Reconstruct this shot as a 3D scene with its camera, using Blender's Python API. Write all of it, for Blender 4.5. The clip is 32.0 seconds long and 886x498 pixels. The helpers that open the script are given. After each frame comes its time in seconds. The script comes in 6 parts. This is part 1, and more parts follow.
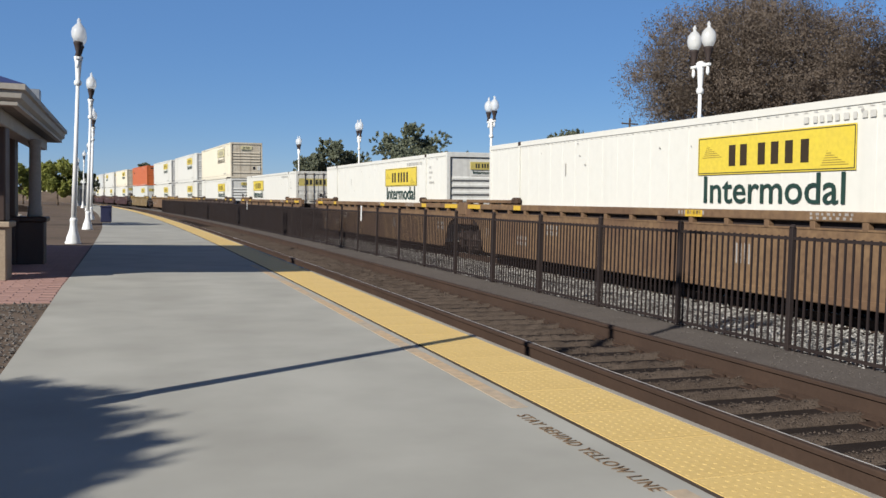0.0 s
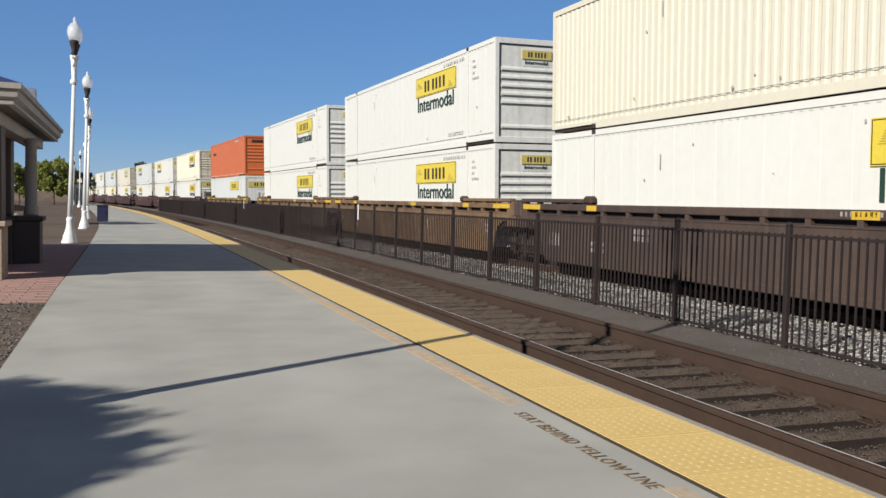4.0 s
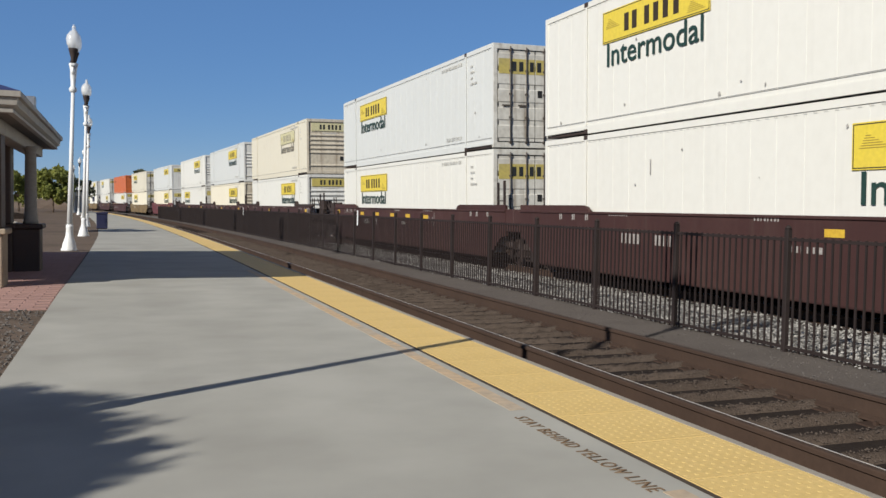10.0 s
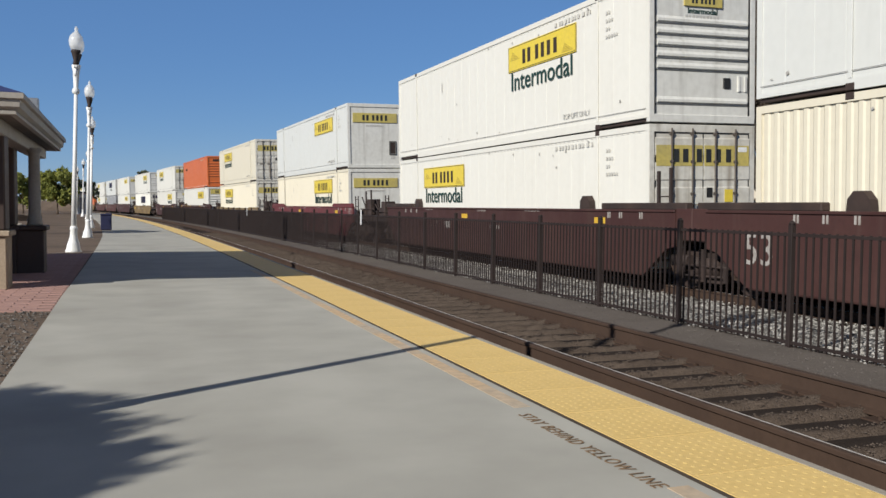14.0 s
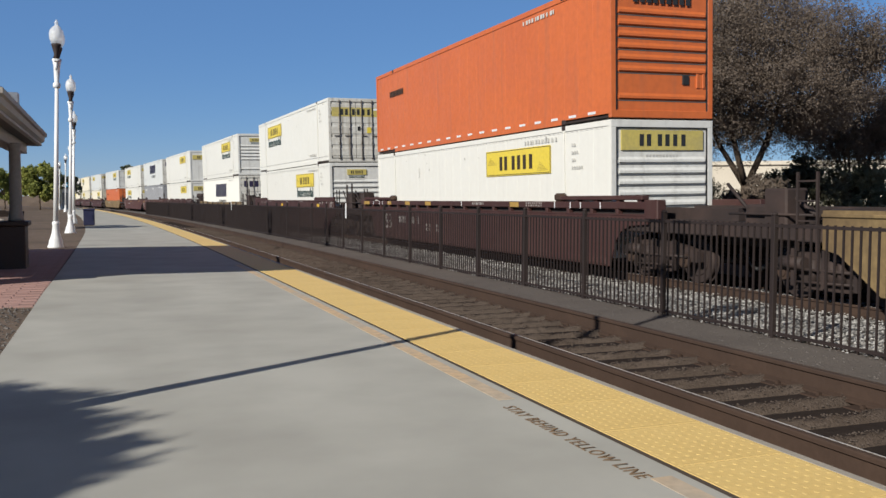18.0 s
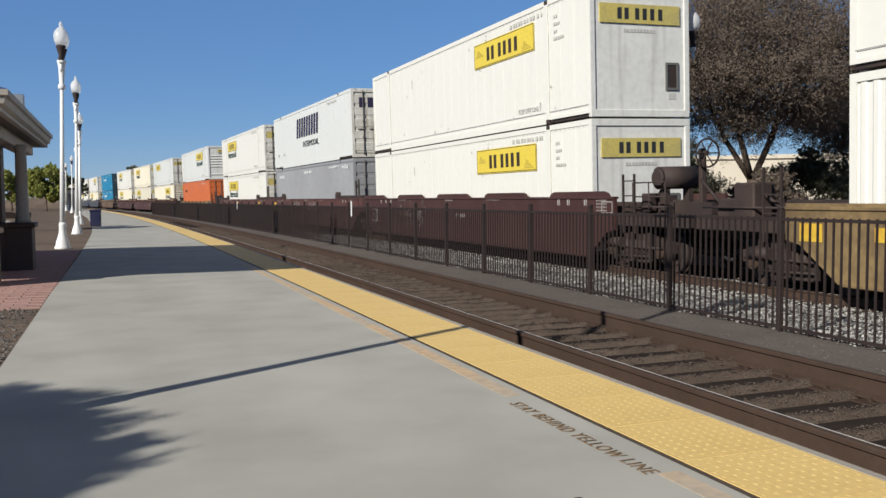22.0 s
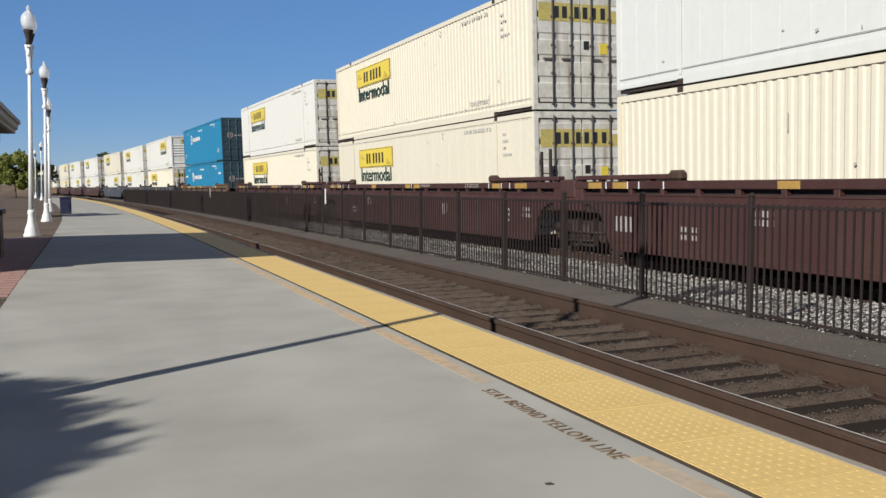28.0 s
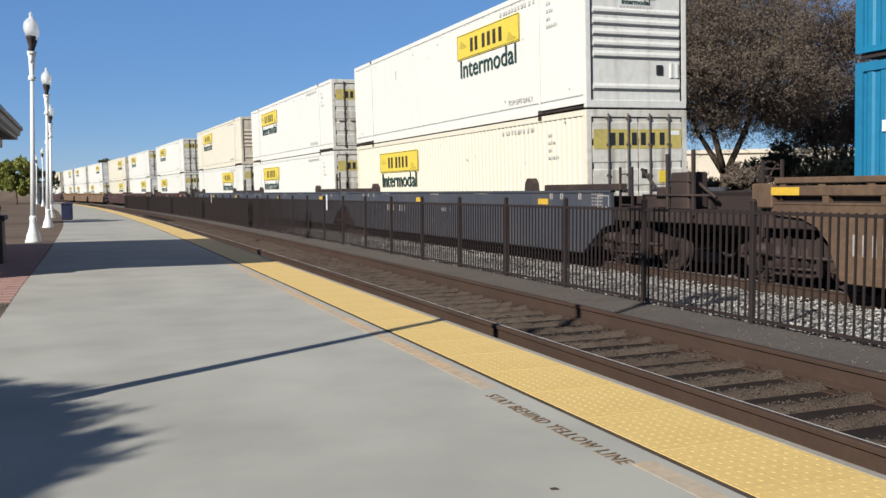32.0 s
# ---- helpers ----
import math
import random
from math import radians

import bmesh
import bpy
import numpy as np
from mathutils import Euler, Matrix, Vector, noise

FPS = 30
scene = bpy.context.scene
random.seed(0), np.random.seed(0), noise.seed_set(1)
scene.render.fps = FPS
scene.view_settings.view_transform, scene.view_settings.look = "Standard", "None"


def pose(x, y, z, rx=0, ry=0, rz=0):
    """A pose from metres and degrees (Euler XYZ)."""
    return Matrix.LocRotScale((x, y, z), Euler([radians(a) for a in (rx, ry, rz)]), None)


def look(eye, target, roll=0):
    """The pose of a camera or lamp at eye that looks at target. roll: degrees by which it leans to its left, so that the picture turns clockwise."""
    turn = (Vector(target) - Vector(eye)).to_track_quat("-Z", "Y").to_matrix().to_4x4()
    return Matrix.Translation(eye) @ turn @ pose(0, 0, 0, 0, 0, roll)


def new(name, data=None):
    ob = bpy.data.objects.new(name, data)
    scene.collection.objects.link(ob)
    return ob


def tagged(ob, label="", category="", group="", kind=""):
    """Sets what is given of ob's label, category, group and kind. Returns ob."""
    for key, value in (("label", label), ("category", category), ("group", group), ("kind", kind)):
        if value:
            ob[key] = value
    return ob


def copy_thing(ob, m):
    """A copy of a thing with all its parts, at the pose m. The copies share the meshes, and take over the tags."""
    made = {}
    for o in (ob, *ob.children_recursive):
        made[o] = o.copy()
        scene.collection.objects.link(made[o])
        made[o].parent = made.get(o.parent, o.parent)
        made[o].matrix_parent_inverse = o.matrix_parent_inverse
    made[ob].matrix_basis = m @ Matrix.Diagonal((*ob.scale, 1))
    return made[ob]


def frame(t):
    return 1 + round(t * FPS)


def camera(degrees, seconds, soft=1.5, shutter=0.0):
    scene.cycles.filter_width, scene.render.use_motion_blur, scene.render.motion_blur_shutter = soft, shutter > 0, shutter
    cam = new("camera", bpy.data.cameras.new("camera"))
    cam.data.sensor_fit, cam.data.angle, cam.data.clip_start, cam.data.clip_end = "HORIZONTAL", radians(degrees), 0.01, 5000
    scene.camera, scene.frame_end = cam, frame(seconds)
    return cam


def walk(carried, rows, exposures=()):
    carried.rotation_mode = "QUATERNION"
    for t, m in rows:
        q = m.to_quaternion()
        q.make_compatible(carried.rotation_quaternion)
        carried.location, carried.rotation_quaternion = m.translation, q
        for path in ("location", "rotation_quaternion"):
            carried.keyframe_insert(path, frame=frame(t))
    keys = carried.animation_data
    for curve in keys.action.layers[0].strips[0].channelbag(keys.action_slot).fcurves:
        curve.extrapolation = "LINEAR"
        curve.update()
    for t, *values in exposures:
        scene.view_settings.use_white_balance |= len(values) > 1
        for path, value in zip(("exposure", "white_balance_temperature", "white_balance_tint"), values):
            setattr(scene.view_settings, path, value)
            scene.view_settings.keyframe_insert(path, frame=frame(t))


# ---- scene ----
cam = camera(53.84, 32.0, soft=1.5)
PATH = [  # seconds, x, y, z, turn to the right, tilt down, lean to the right
    (0, 0.006, 0.016, 1.183, 20.018, 2.927, -1.411), (0.5, 0.01, 0.019, 1.181, 20.041, 2.802, -1.445),
    (1, 0, 0.009, 1.183, 20.031, 2.42, -1.512), (1.5, -0.001, 0.008, 1.182, 20.071, 2.415, -1.628),
    (2, 0.017, 0.029, 1.173, 20.005, 2.634, -1.409), (2.5, 0.007, 0.021, 1.18, 20.081, 2.937, -1.323),
    (3, 0.014, 0.028, 1.176, 20.161, 3.113, -1.347), (3.5, 0.01, 0.017, 1.181, 20.266, 2.99, -1.335),
    (5.5, 0.005, 0.02, 1.175, 19.863, 3.13, -1.181), (6, 0.004, 0.018, 1.181, 19.832, 3.098, -1.233),
    (6.5, 0.002, 0.011, 1.181, 19.947, 2.97, -1.129), (7, 0.006, 0.012, 1.176, 20.001, 2.86, -1.211),
    (7.5, 0.003, 0.014, 1.178, 20.024, 2.962, -1.254), (8, 0.008, 0.021, 1.172, 20.06, 2.916, -1.414),
    (8.5, -0.003, 0.005, 1.183, 19.99, 2.777, -1.46), (9, 0, 0.007, 1.177, 20.157, 2.472, -1.273),
    (9.5, 0, 0.002, 1.175, 20.181, 2.411, -1.184), (10, 0.002, 0.006, 1.177, 20.241, 2.644, -0.988),
    (10.5, 0.003, 0, 1.176, 20.251, 2.789, -0.924), (11, -0.003, -0.003, 1.181, 20.157, 2.718, -0.364),
    (11.5, 0.007, 0.005, 1.179, 20.023, 2.756, -0.455), (12, 0.002, 0.003, 1.179, 19.997, 2.774, -0.622),
    (12.5, 0.006, 0.01, 1.172, 19.995, 2.718, -0.605), (13, 0, -0, 1.176, 20.029, 2.858, -0.533),
    (13.5, 0.01, 0.013, 1.173, 20.02, 2.844, -0.311), (14, 0.01, 0.006, 1.172, 19.984, 2.735, -0.521),
    (14.5, 0.012, 0.006, 1.17, 20.129, 2.478, -0.702), (16.5, 0.015, 0.004, 1.174, 20.788, 2.683, -0.487),
    (17, 0.021, 0.009, 1.171, 20.835, 2.771, -0.431), (17.5, 0.02, 0.006, 1.171, 20.851, 2.932, -0.27),
    (18, 0.026, 0.011, 1.17, 20.92, 3.178, -0.19), (18.5, 0.039, 0.023, 1.164, 21.007, 3.462, -0.117),
    (19, 0.035, 0.02, 1.166, 20.98, 3.788, 0.019), (19.5, 0.037, 0.026, 1.164, 20.845, 3.857, 0.123),
    (20, 0.032, 0.014, 1.167, 20.812, 3.671, 0.203), (20.5, 0.027, 0.007, 1.169, 20.824, 3.443, 0.289),
    (21, 0.03, 0.008, 1.17, 20.781, 3.418, 0.57), (21.5, 0.019, -0.006, 1.172, 20.593, 3.398, 0.514),
    (22, 0.032, 0.01, 1.169, 20.523, 3.36, 0.414), (22.5, 0.028, 0.001, 1.173, 20.823, 3.325, 0.447),
    (23, 0.028, 0.006, 1.17, 20.913, 3.115, 0.553), (23.5, 0.032, 0.005, 1.169, 20.904, 3.161, 0.457),
    (24, 0.036, 0.013, 1.166, 20.865, 3.496, 0.625), (24.5, 0.033, 0.01, 1.169, 20.762, 3.724, 0.529),
    (25, 0.041, 0.023, 1.161, 20.816, 3.9, 0.283), (25.5, 0.035, 0.019, 1.164, 21.07, 4.056, 0.021),
    (27.5, 0.052, 0.006, 1.166, 22.005, 4.064, 0.367), (28, 0.051, 0.011, 1.165, 22.154, 4.186, 0.356),
    (28.5, 0.061, 0.019, 1.164, 22.287, 4.262, 0.514), (29, 0.074, 0.029, 1.155, 22.184, 4.389, 0.703),
    (29.5, 0.052, 0.017, 1.16, 21.982, 4.476, 0.979), (30, 0.05, 0.002, 1.163, 21.771, 4.309, 0.953),
    (30.5, 0.052, 0.02, 1.161, 21.717, 4.093, 0.747), (31, 0.051, 0.014, 1.162, 21.806, 3.896, 0.638),
    (31.5, 0.043, 0.006, 1.167, 22.027, 3.733, 0.348), (32, 0.032, 0.011, 1.16, 22.115, 3.764, 0.326),
]


def eye_pose(x, y, z, turn, tilt, lean):
    return pose(x, y, z, 90 - tilt, 0, -turn) @ pose(0, 0, 0, 0, 0, -lean)


walk(cam, [(r[0], eye_pose(*r[1:])) for r in PATH], exposures=[(0.0, 0.50, 6360, 9), (4.0, 0.48, 6360, 9), (9.0, 0.34, 6360, 9), (14.0, 0.36, 6360, 9), (19.0, 0.41, 6360, 9), (25.0, 0.46, 6360, 9), (28.0, 0.44, 6360, 9), (30.0, 0.48, 6360, 9), (32.0, 0.62, 6360, 9)])

# ---- daylight ----
SUN_TURN, SUN_HIGH = 237.9, 27.2   # the sun stands behind the platform, to the left
world = bpy.data.worlds.new("world")
scene.world = world
world.use_nodes = True
wn = world.node_tree.nodes
sky = wn.new("ShaderNodeTexSky")
sky.sky_type, sky.sun_disc = "NISHITA", False
sky.sun_elevation, sky.sun_rotation = radians(SUN_HIGH), radians(SUN_TURN)
sky.air_density, sky.dust_density, sky.ozone_density = 1.0, 0.0, 3.0
sky.altitude = 1800
wn["Background"].inputs["Strength"].default_value = 0.061
deepen = wn.new("ShaderNodeHueSaturation")
deepen.inputs["Saturation"].default_value = 1.2
world.node_tree.links.new(sky.outputs["Color"], deepen.inputs["Color"])
haze = wn.new("ShaderNodeMix")   # an even high veil over the clear sky
haze.data_type = "RGBA"
haze.inputs["Factor"].default_value = 0.55
haze.inputs["B"].default_value = (1.72, 3.4, 7.2, 1)
world.node_tree.links.new(deepen.outputs["Color"], haze.inputs["A"])
compass = wn.new("ShaderNodeTexCoord")
split = wn.new("ShaderNodeSeparateXYZ")
world.node_tree.links.new(compass.outputs["Generated"], split.inputs["Vector"])
height = wn.new("ShaderNodeMapRange")   # a clear sky darkens from the horizon to the zenith
height.interpolation_type = "SMOOTHSTEP"
height.inputs["From Min"].default_value, height.inputs["From Max"].default_value = 0.2, 0.62
world.node_tree.links.new(split.outputs["Z"], height.inputs["Value"])
zenith = wn.new("ShaderNodeMix")
zenith.data_type, zenith.blend_type = "RGBA", "MULTIPLY"
zenith.inputs["B"].default_value = (0.66, 0.40, 0.345, 1)
world.node_tree.links.new(height.outputs["Result"], zenith.inputs["Factor"])
world.node_tree.links.new(haze.outputs["Result"], zenith.inputs["A"])
world.node_tree.links.new(zenith.outputs["Result"], wn["Background"].inputs["Color"])
sun_data = bpy.data.lights.new("sun", "SUN")
sun_data.energy, sun_data.angle, sun_data.color = 4.5, radians(0.53), (1.0, 0.94, 0.85)
sun = new("sun", sun_data)
sun_way = Vector((math.sin(radians(SUN_TURN)) * math.cos(radians(SUN_HIGH)), math.cos(radians(SUN_TURN)) * math.cos(radians(SUN_HIGH)), math.sin(radians(SUN_HIGH))))
sun.matrix_world = look(sun_way * 60, (0, 0, 0))

# ---- materials ----
def material(name, colour, rough=0.7, metal=0.0, second=None, big=0.6, fine=30.0, amount=0.35, bump=0.15, streak=0.0, vary=0.0, dirt=(0.12, 0.10, 0.08), coords="Object", spec=0.4):
    """A painted or natural surface: base colour, large stains towards a second colour, fine grain, relief and rain streaks."""
    m = bpy.data.materials.new(name)
    m.use_nodes = True
    nt = m.node_tree
    n, link = nt.nodes, nt.links.new
    b = n["Principled BSDF"]
    b.inputs["Metallic"].default_value = metal
    b.inputs["Specular IOR Level"].default_value = spec
    tc = n.new("ShaderNodeTexCoord")
    geo = tc.outputs[coords]

    def noise_at(scale, detail, stretch=None):
        t = n.new("ShaderNodeTexNoise")
        t.inputs["Scale"].default_value, t.inputs["Detail"].default_value = scale, detail
        if stretch:
            mp = n.new("ShaderNodeMapping")
            mp.inputs["Scale"].default_value = stretch
            link(geo, mp.inputs["Vector"])
            link(mp.outputs["Vector"], t.inputs["Vector"])
        else:
            link(geo, t.inputs["Vector"])
        return t.outputs["Fac"]

    def ramp(fac, lo, hi):
        r = n.new("ShaderNodeMapRange")
        r.inputs["From Min"].default_value, r.inputs["From Max"].default_value = lo, hi
        link(fac, r.inputs["Value"])
        return r.outputs["Result"]

    def mix(fac, a, c, kind="MIX"):
        x = n.new("ShaderNodeMix")
        x.data_type, x.blend_type = "RGBA", kind
        for sock, v in ((x.inputs["Factor"], fac), (x.inputs["A"], a), (x.inputs["B"], c)):
            if isinstance(v, bpy.types.NodeSocket):
                link(v, sock)
            elif isinstance(v, (int, float)):
                sock.default_value = v
            else:
                sock.default_value = (*v, 1)
        return x.outputs["Result"]

    def times(fac, k):
        x = n.new("ShaderNodeMath")
        x.operation = "MULTIPLY"
        link(fac, x.inputs[0])
        x.inputs[1].default_value = k
        return x.outputs["Value"]

    second = second or tuple(c * 0.72 for c in colour)
    col = mix(times(ramp(noise_at(big, 5), 0.42, 0.68), amount * 1.6), colour, second)
    col = mix(times(ramp(noise_at(fine, 4), 0.35, 0.75), amount), col, tuple(c * 0.6 for c in second))
    if streak:
        col = mix(times(ramp(noise_at(1.0, 4, (5.0, 5.0, 0.35)), 0.55, 0.8), streak), col, dirt)
    if vary:
        info = n.new("ShaderNodeObjectInfo")
        col = mix(times(info.outputs["Random"], vary), col, tuple(c * 0.45 for c in colour))
    link(col, b.inputs["Base Color"])
    r = n.new("ShaderNodeMapRange")
    r.inputs["To Min"].default_value, r.inputs["To Max"].default_value = max(0.05, rough - 0.12), min(1.0, rough + 0.12)
    link(noise_at(fine * 0.4, 3), r.inputs["Value"])
    link(r.outputs["Result"], b.inputs["Roughness"])
    if bump:
        bp = n.new("ShaderNodeBump")
        bp.inputs["Strength"].default_value, bp.inputs["Distance"].default_value = bump, 0.02
        link(noise_at(fine, 6), bp.inputs["Height"])
        link(bp.outputs["Normal"], b.inputs["Normal"])
    return m


WHITE = material("white_paint", (0.665, 0.655, 0.60), 0.45, second=(0.60, 0.575, 0.50), big=0.35, fine=6, amount=0.08, bump=0.01, streak=0.06, vary=0.08)
COOL = material("cool_white_paint", (0.585, 0.595, 0.57), 0.45, second=(0.52, 0.53, 0.50), big=0.35, fine=6, amount=0.09, bump=0.01, streak=0.07, vary=0.08)
CREAM = material("cream_paint", (0.635, 0.592, 0.475), 0.5, second=(0.58, 0.53, 0.42), big=0.4, fine=7, amount=0.11, bump=0.01, streak=0.08, vary=0.08)
GREYPAINT = material("grey_paint", (0.262, 0.267, 0.278), 0.5, big=0.4, fine=7, amount=0.25, bump=0.03, streak=0.2)
ORANGE = material("orange_paint", (0.54, 0.133, 0.035), 0.45, second=(0.46, 0.11, 0.035), big=0.4, fine=7, amount=0.3, bump=0.03, streak=0.25)
BLUE = material("blue_paint", (0.012, 0.172, 0.315), 0.45, second=(0.02, 0.14, 0.255), big=0.4, fine=7, amount=0.3, bump=0.03, streak=0.15)
NAVY = material("dark_blue_paint", (0.028, 0.052, 0.066), 0.5, big=0.6, fine=8, amount=0.3, bump=0.03, streak=0.25)
DIRTY = material("dirty_white_doors", (0.60, 0.59, 0.54), 0.5, second=(0.42, 0.39, 0.33), big=0.9, fine=7, amount=0.42, bump=0.03, streak=0.85, dirt=(0.17, 0.135, 0.1))
DIRTYCREAM = material("dirty_cream_end", (0.55, 0.50, 0.40), 0.5, second=(0.41, 0.35, 0.265), big=0.9, fine=7, amount=0.4, bump=0.05, streak=0.8, dirt=(0.13, 0.075, 0.045))
DARKSEAL = material("black_gasket", (0.02, 0.02, 0.02), 0.6, big=2, fine=20, bump=0.05)
SCUFF = material("rubbed_grey_spot", (0.42, 0.40, 0.37), 0.7, big=3, fine=25, amount=0.5, bump=0.02)
SMUDGED = material("smudged_white_end", (0.62, 0.62, 0.585), 0.5, second=(0.50, 0.49, 0.45), big=0.8, fine=7, amount=0.25, bump=0.02, streak=0.35)
FAINTGREY = material("faint_grey_print", (0.47, 0.46, 0.43), 0.6, big=3, fine=20, amount=0.3, bump=0.0)
PALESIGN = material("sun_bleached_panel", (0.55, 0.515, 0.30), 0.6, second=(0.50, 0.46, 0.30), big=1.5, fine=14, amount=0.4, bump=0.02)
BLEACHED = material("bleached_lettering", (0.20, 0.185, 0.15), 0.6, second=(0.32, 0.29, 0.23), big=2.5, fine=20, amount=0.6, bump=0.0)
HAZEGREY = material("worn_grey_print", (0.535, 0.525, 0.485), 0.6, big=3, fine=20, amount=0.2, bump=0.0)
# dark grey for the painted louvre shade, and for the hatch frame
SHADEGREY = material("louvre_shade_and_frame_grey", (0.11, 0.11, 0.105), 0.7, big=2, fine=20, bump=0.03)
RODS = material("dark_door_rods", (0.085, 0.07, 0.06), 0.65, 0.0, big=2, fine=25, bump=0.05)
BLUEROD = material("weathered_blue_rods", (0.075, 0.115, 0.14), 0.6, 0.0, big=2, fine=25, bump=0.05)
PALESTENCIL = material("faded_white_stencil", (0.36, 0.34, 0.32), 0.7, second=(0.25, 0.22, 0.2), big=4, fine=30, amount=0.6, bump=0.02)
FAINTTAG = material("faint_old_spray", (0.17, 0.135, 0.12), 0.7, second=(0.10, 0.07, 0.06), big=3, fine=20, amount=0.7, bump=0.02)
STEEL = material("galvanised_steel", (0.38, 0.39, 0.40), 0.45, 0.7, big=2, fine=25, bump=0.05)
YELLOWSIGN = material("yellow_panel", (0.66, 0.515, 0.055), 0.45, second=(0.62, 0.47, 0.07), big=1.5, fine=14, amount=0.3, bump=0.02)
DULLSIGN = material("weathered_yellow_panel", (0.50, 0.41, 0.11), 0.55, second=(0.36, 0.31, 0.14), big=1.5, fine=14, amount=0.4, bump=0.02, streak=0.3)
BLACKSIGN = material("black_lettering", (0.025, 0.027, 0.028), 0.5, big=2, fine=20, bump=0.02)
GREENSIGN = material("dark_green_lettering", (0.02, 0.05, 0.04), 0.5, big=2, fine=20, bump=0.02)
SIGNBROWN = material("dark_brown_lettering", (0.045, 0.03, 0.015), 0.5, big=2, fine=20, bump=0.02)
SIGNOCHRE = material("ochre_ornament", (0.36, 0.26, 0.05), 0.5, big=2, fine=20, bump=0.02)
PURPLE = material("dark_violet_lettering", (0.03, 0.025, 0.06), 0.5, big=2, fine=20, bump=0.02)
WHITESIGN = material("white_lettering", (0.75, 0.76, 0.76), 0.5, big=2, fine=20, bump=0.02)
GREYSIGN = material("faded_lettering", (0.22, 0.22, 0.22), 0.6, big=2, fine=20, bump=0.02)
MAROON = material("maroon_railcar_paint", (0.051, 0.0195, 0.0172), 0.65, second=(0.068, 0.031, 0.0255), big=0.7, fine=9, amount=0.5, bump=0.1, streak=0.3, vary=0.3, dirt=(0.10, 0.075, 0.06))
RUSSET = material("russet_railcar_paint", (0.068, 0.0245, 0.02), 0.65, second=(0.088, 0.04, 0.032), big=0.7, fine=9, amount=0.5, bump=0.1, streak=0.3, dirt=(0.13, 0.09, 0.07))
REDBROWN = material("red_railcar_paint", (0.13, 0.025, 0.03), 0.6, second=(0.10, 0.045, 0.04), big=0.7, fine=9, amount=0.45, bump=0.1, streak=0.25, dirt=(0.16, 0.12, 0.10))
TAN = material("weathered_tan_railcar", (0.19, 0.118, 0.062), 0.75, second=(0.125, 0.072, 0.042), big=0.9, fine=10, amount=0.6, bump=0.15, streak=0.5, dirt=(0.07, 0.045, 0.03))
OLIVE = material("weathered_ochre_railcar", (0.21, 0.145, 0.06), 0.7, second=(0.12, 0.082, 0.042), big=0.9, fine=10, amount=0.5, bump=0.12, streak=0.45, dirt=(0.08, 0.055, 0.03))
UMBER = material("dull_brown_railcar", (0.125, 0.078, 0.046), 0.75, second=(0.085, 0.052, 0.034), big=0.9, fine=10, amount=0.55, bump=0.15, streak=0.5, dirt=(0.05, 0.035, 0.025))
KHAKI = material("weathered_khaki_railcar", (0.215, 0.148, 0.066), 0.75, second=(0.115, 0.076, 0.038), big=0.9, fine=8, amount=0.6, bump=0.12, streak=0.45, dirt=(0.06, 0.042, 0.026))
DARKGREY = material("dark_grey_railcar", (0.045, 0.05, 0.065), 0.6, second=(0.075, 0.075, 0.08), big=0.8, fine=9, amount=0.4, bump=0.1, streak=0.25)
BROWN = material("brown_railcar", (0.055, 0.037, 0.030), 0.7, second=(0.08, 0.052, 0.039), big=0.9, fine=10, amount=0.5, bump=0.12, streak=0.4)
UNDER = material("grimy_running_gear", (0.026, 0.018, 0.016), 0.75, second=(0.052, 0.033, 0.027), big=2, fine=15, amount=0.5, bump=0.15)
YELLOWPAINT = material("yellow_safety_paint", (0.58, 0.38, 0.04), 0.55, second=(0.5, 0.28, 0.03), big=2.5, fine=18, amount=0.4, bump=0.05)
WORNYELLOW = material("worn_yellow_paint", (0.36, 0.225, 0.055), 0.7, second=(0.2, 0.11, 0.045), big=2.5, fine=16, amount=0.5, bump=0.05)
CONCRETE = material("platform_concrete", (0.425, 0.415, 0.368), 0.85, second=(0.335, 0.323, 0.283), big=0.35, fine=1.3, amount=0.38, bump=0.0, coords="Object", spec=0.2)
KERB = material("concrete_edge", (0.36, 0.33, 0.28), 0.85, second=(0.27, 0.24, 0.2), big=1.2, fine=40, amount=0.3, bump=0.1, spec=0.2)
WALLBROWN = material("stained_platform_face", (0.10, 0.075, 0.06), 0.9, second=(0.15, 0.115, 0.09), big=1.0, fine=25, amount=0.5, bump=0.2, streak=0.4, spec=0.1)
TACTILE = material("yellow_tactile_tile", (0.735, 0.525, 0.195), 0.6, second=(0.65, 0.45, 0.16), big=1.2, fine=30, amount=0.3, bump=0.05, spec=0.25)
FADED = material("worn_orange_paint", (0.60, 0.43, 0.26), 0.85, second=(0.46, 0.40, 0.32), big=1.6, fine=14, amount=0.6, bump=0.05, spec=0.15)
PAINTBROWN = material("brown_stencil_paint", (0.19, 0.12, 0.065), 0.85, second=(0.25, 0.18, 0.12), big=6, fine=40, amount=0.5, bump=0.03, spec=0.15)
GROUT = material("dark_joint", (0.09, 0.07, 0.055), 0.9, big=3, fine=30, bump=0.1, spec=0.1)
RUST = material("rusty_rail", (0.05, 0.032, 0.0235), 0.8, second=(0.07, 0.044, 0.031), big=1.5, fine=22, amount=0.45, bump=0.2, spec=0.2)
POLISHED = material("polished_rail_head", (0.62, 0.60, 0.58), 0.5, 0.4, big=3, fine=30, amount=0.3, bump=0.03)
TIEWOOD = material("creosoted_tie", (0.024, 0.0175, 0.0145), 0.9, second=(0.038, 0.028, 0.023), big=3, fine=25, amount=0.5, bump=0.4, vary=0.5, spec=0.1)
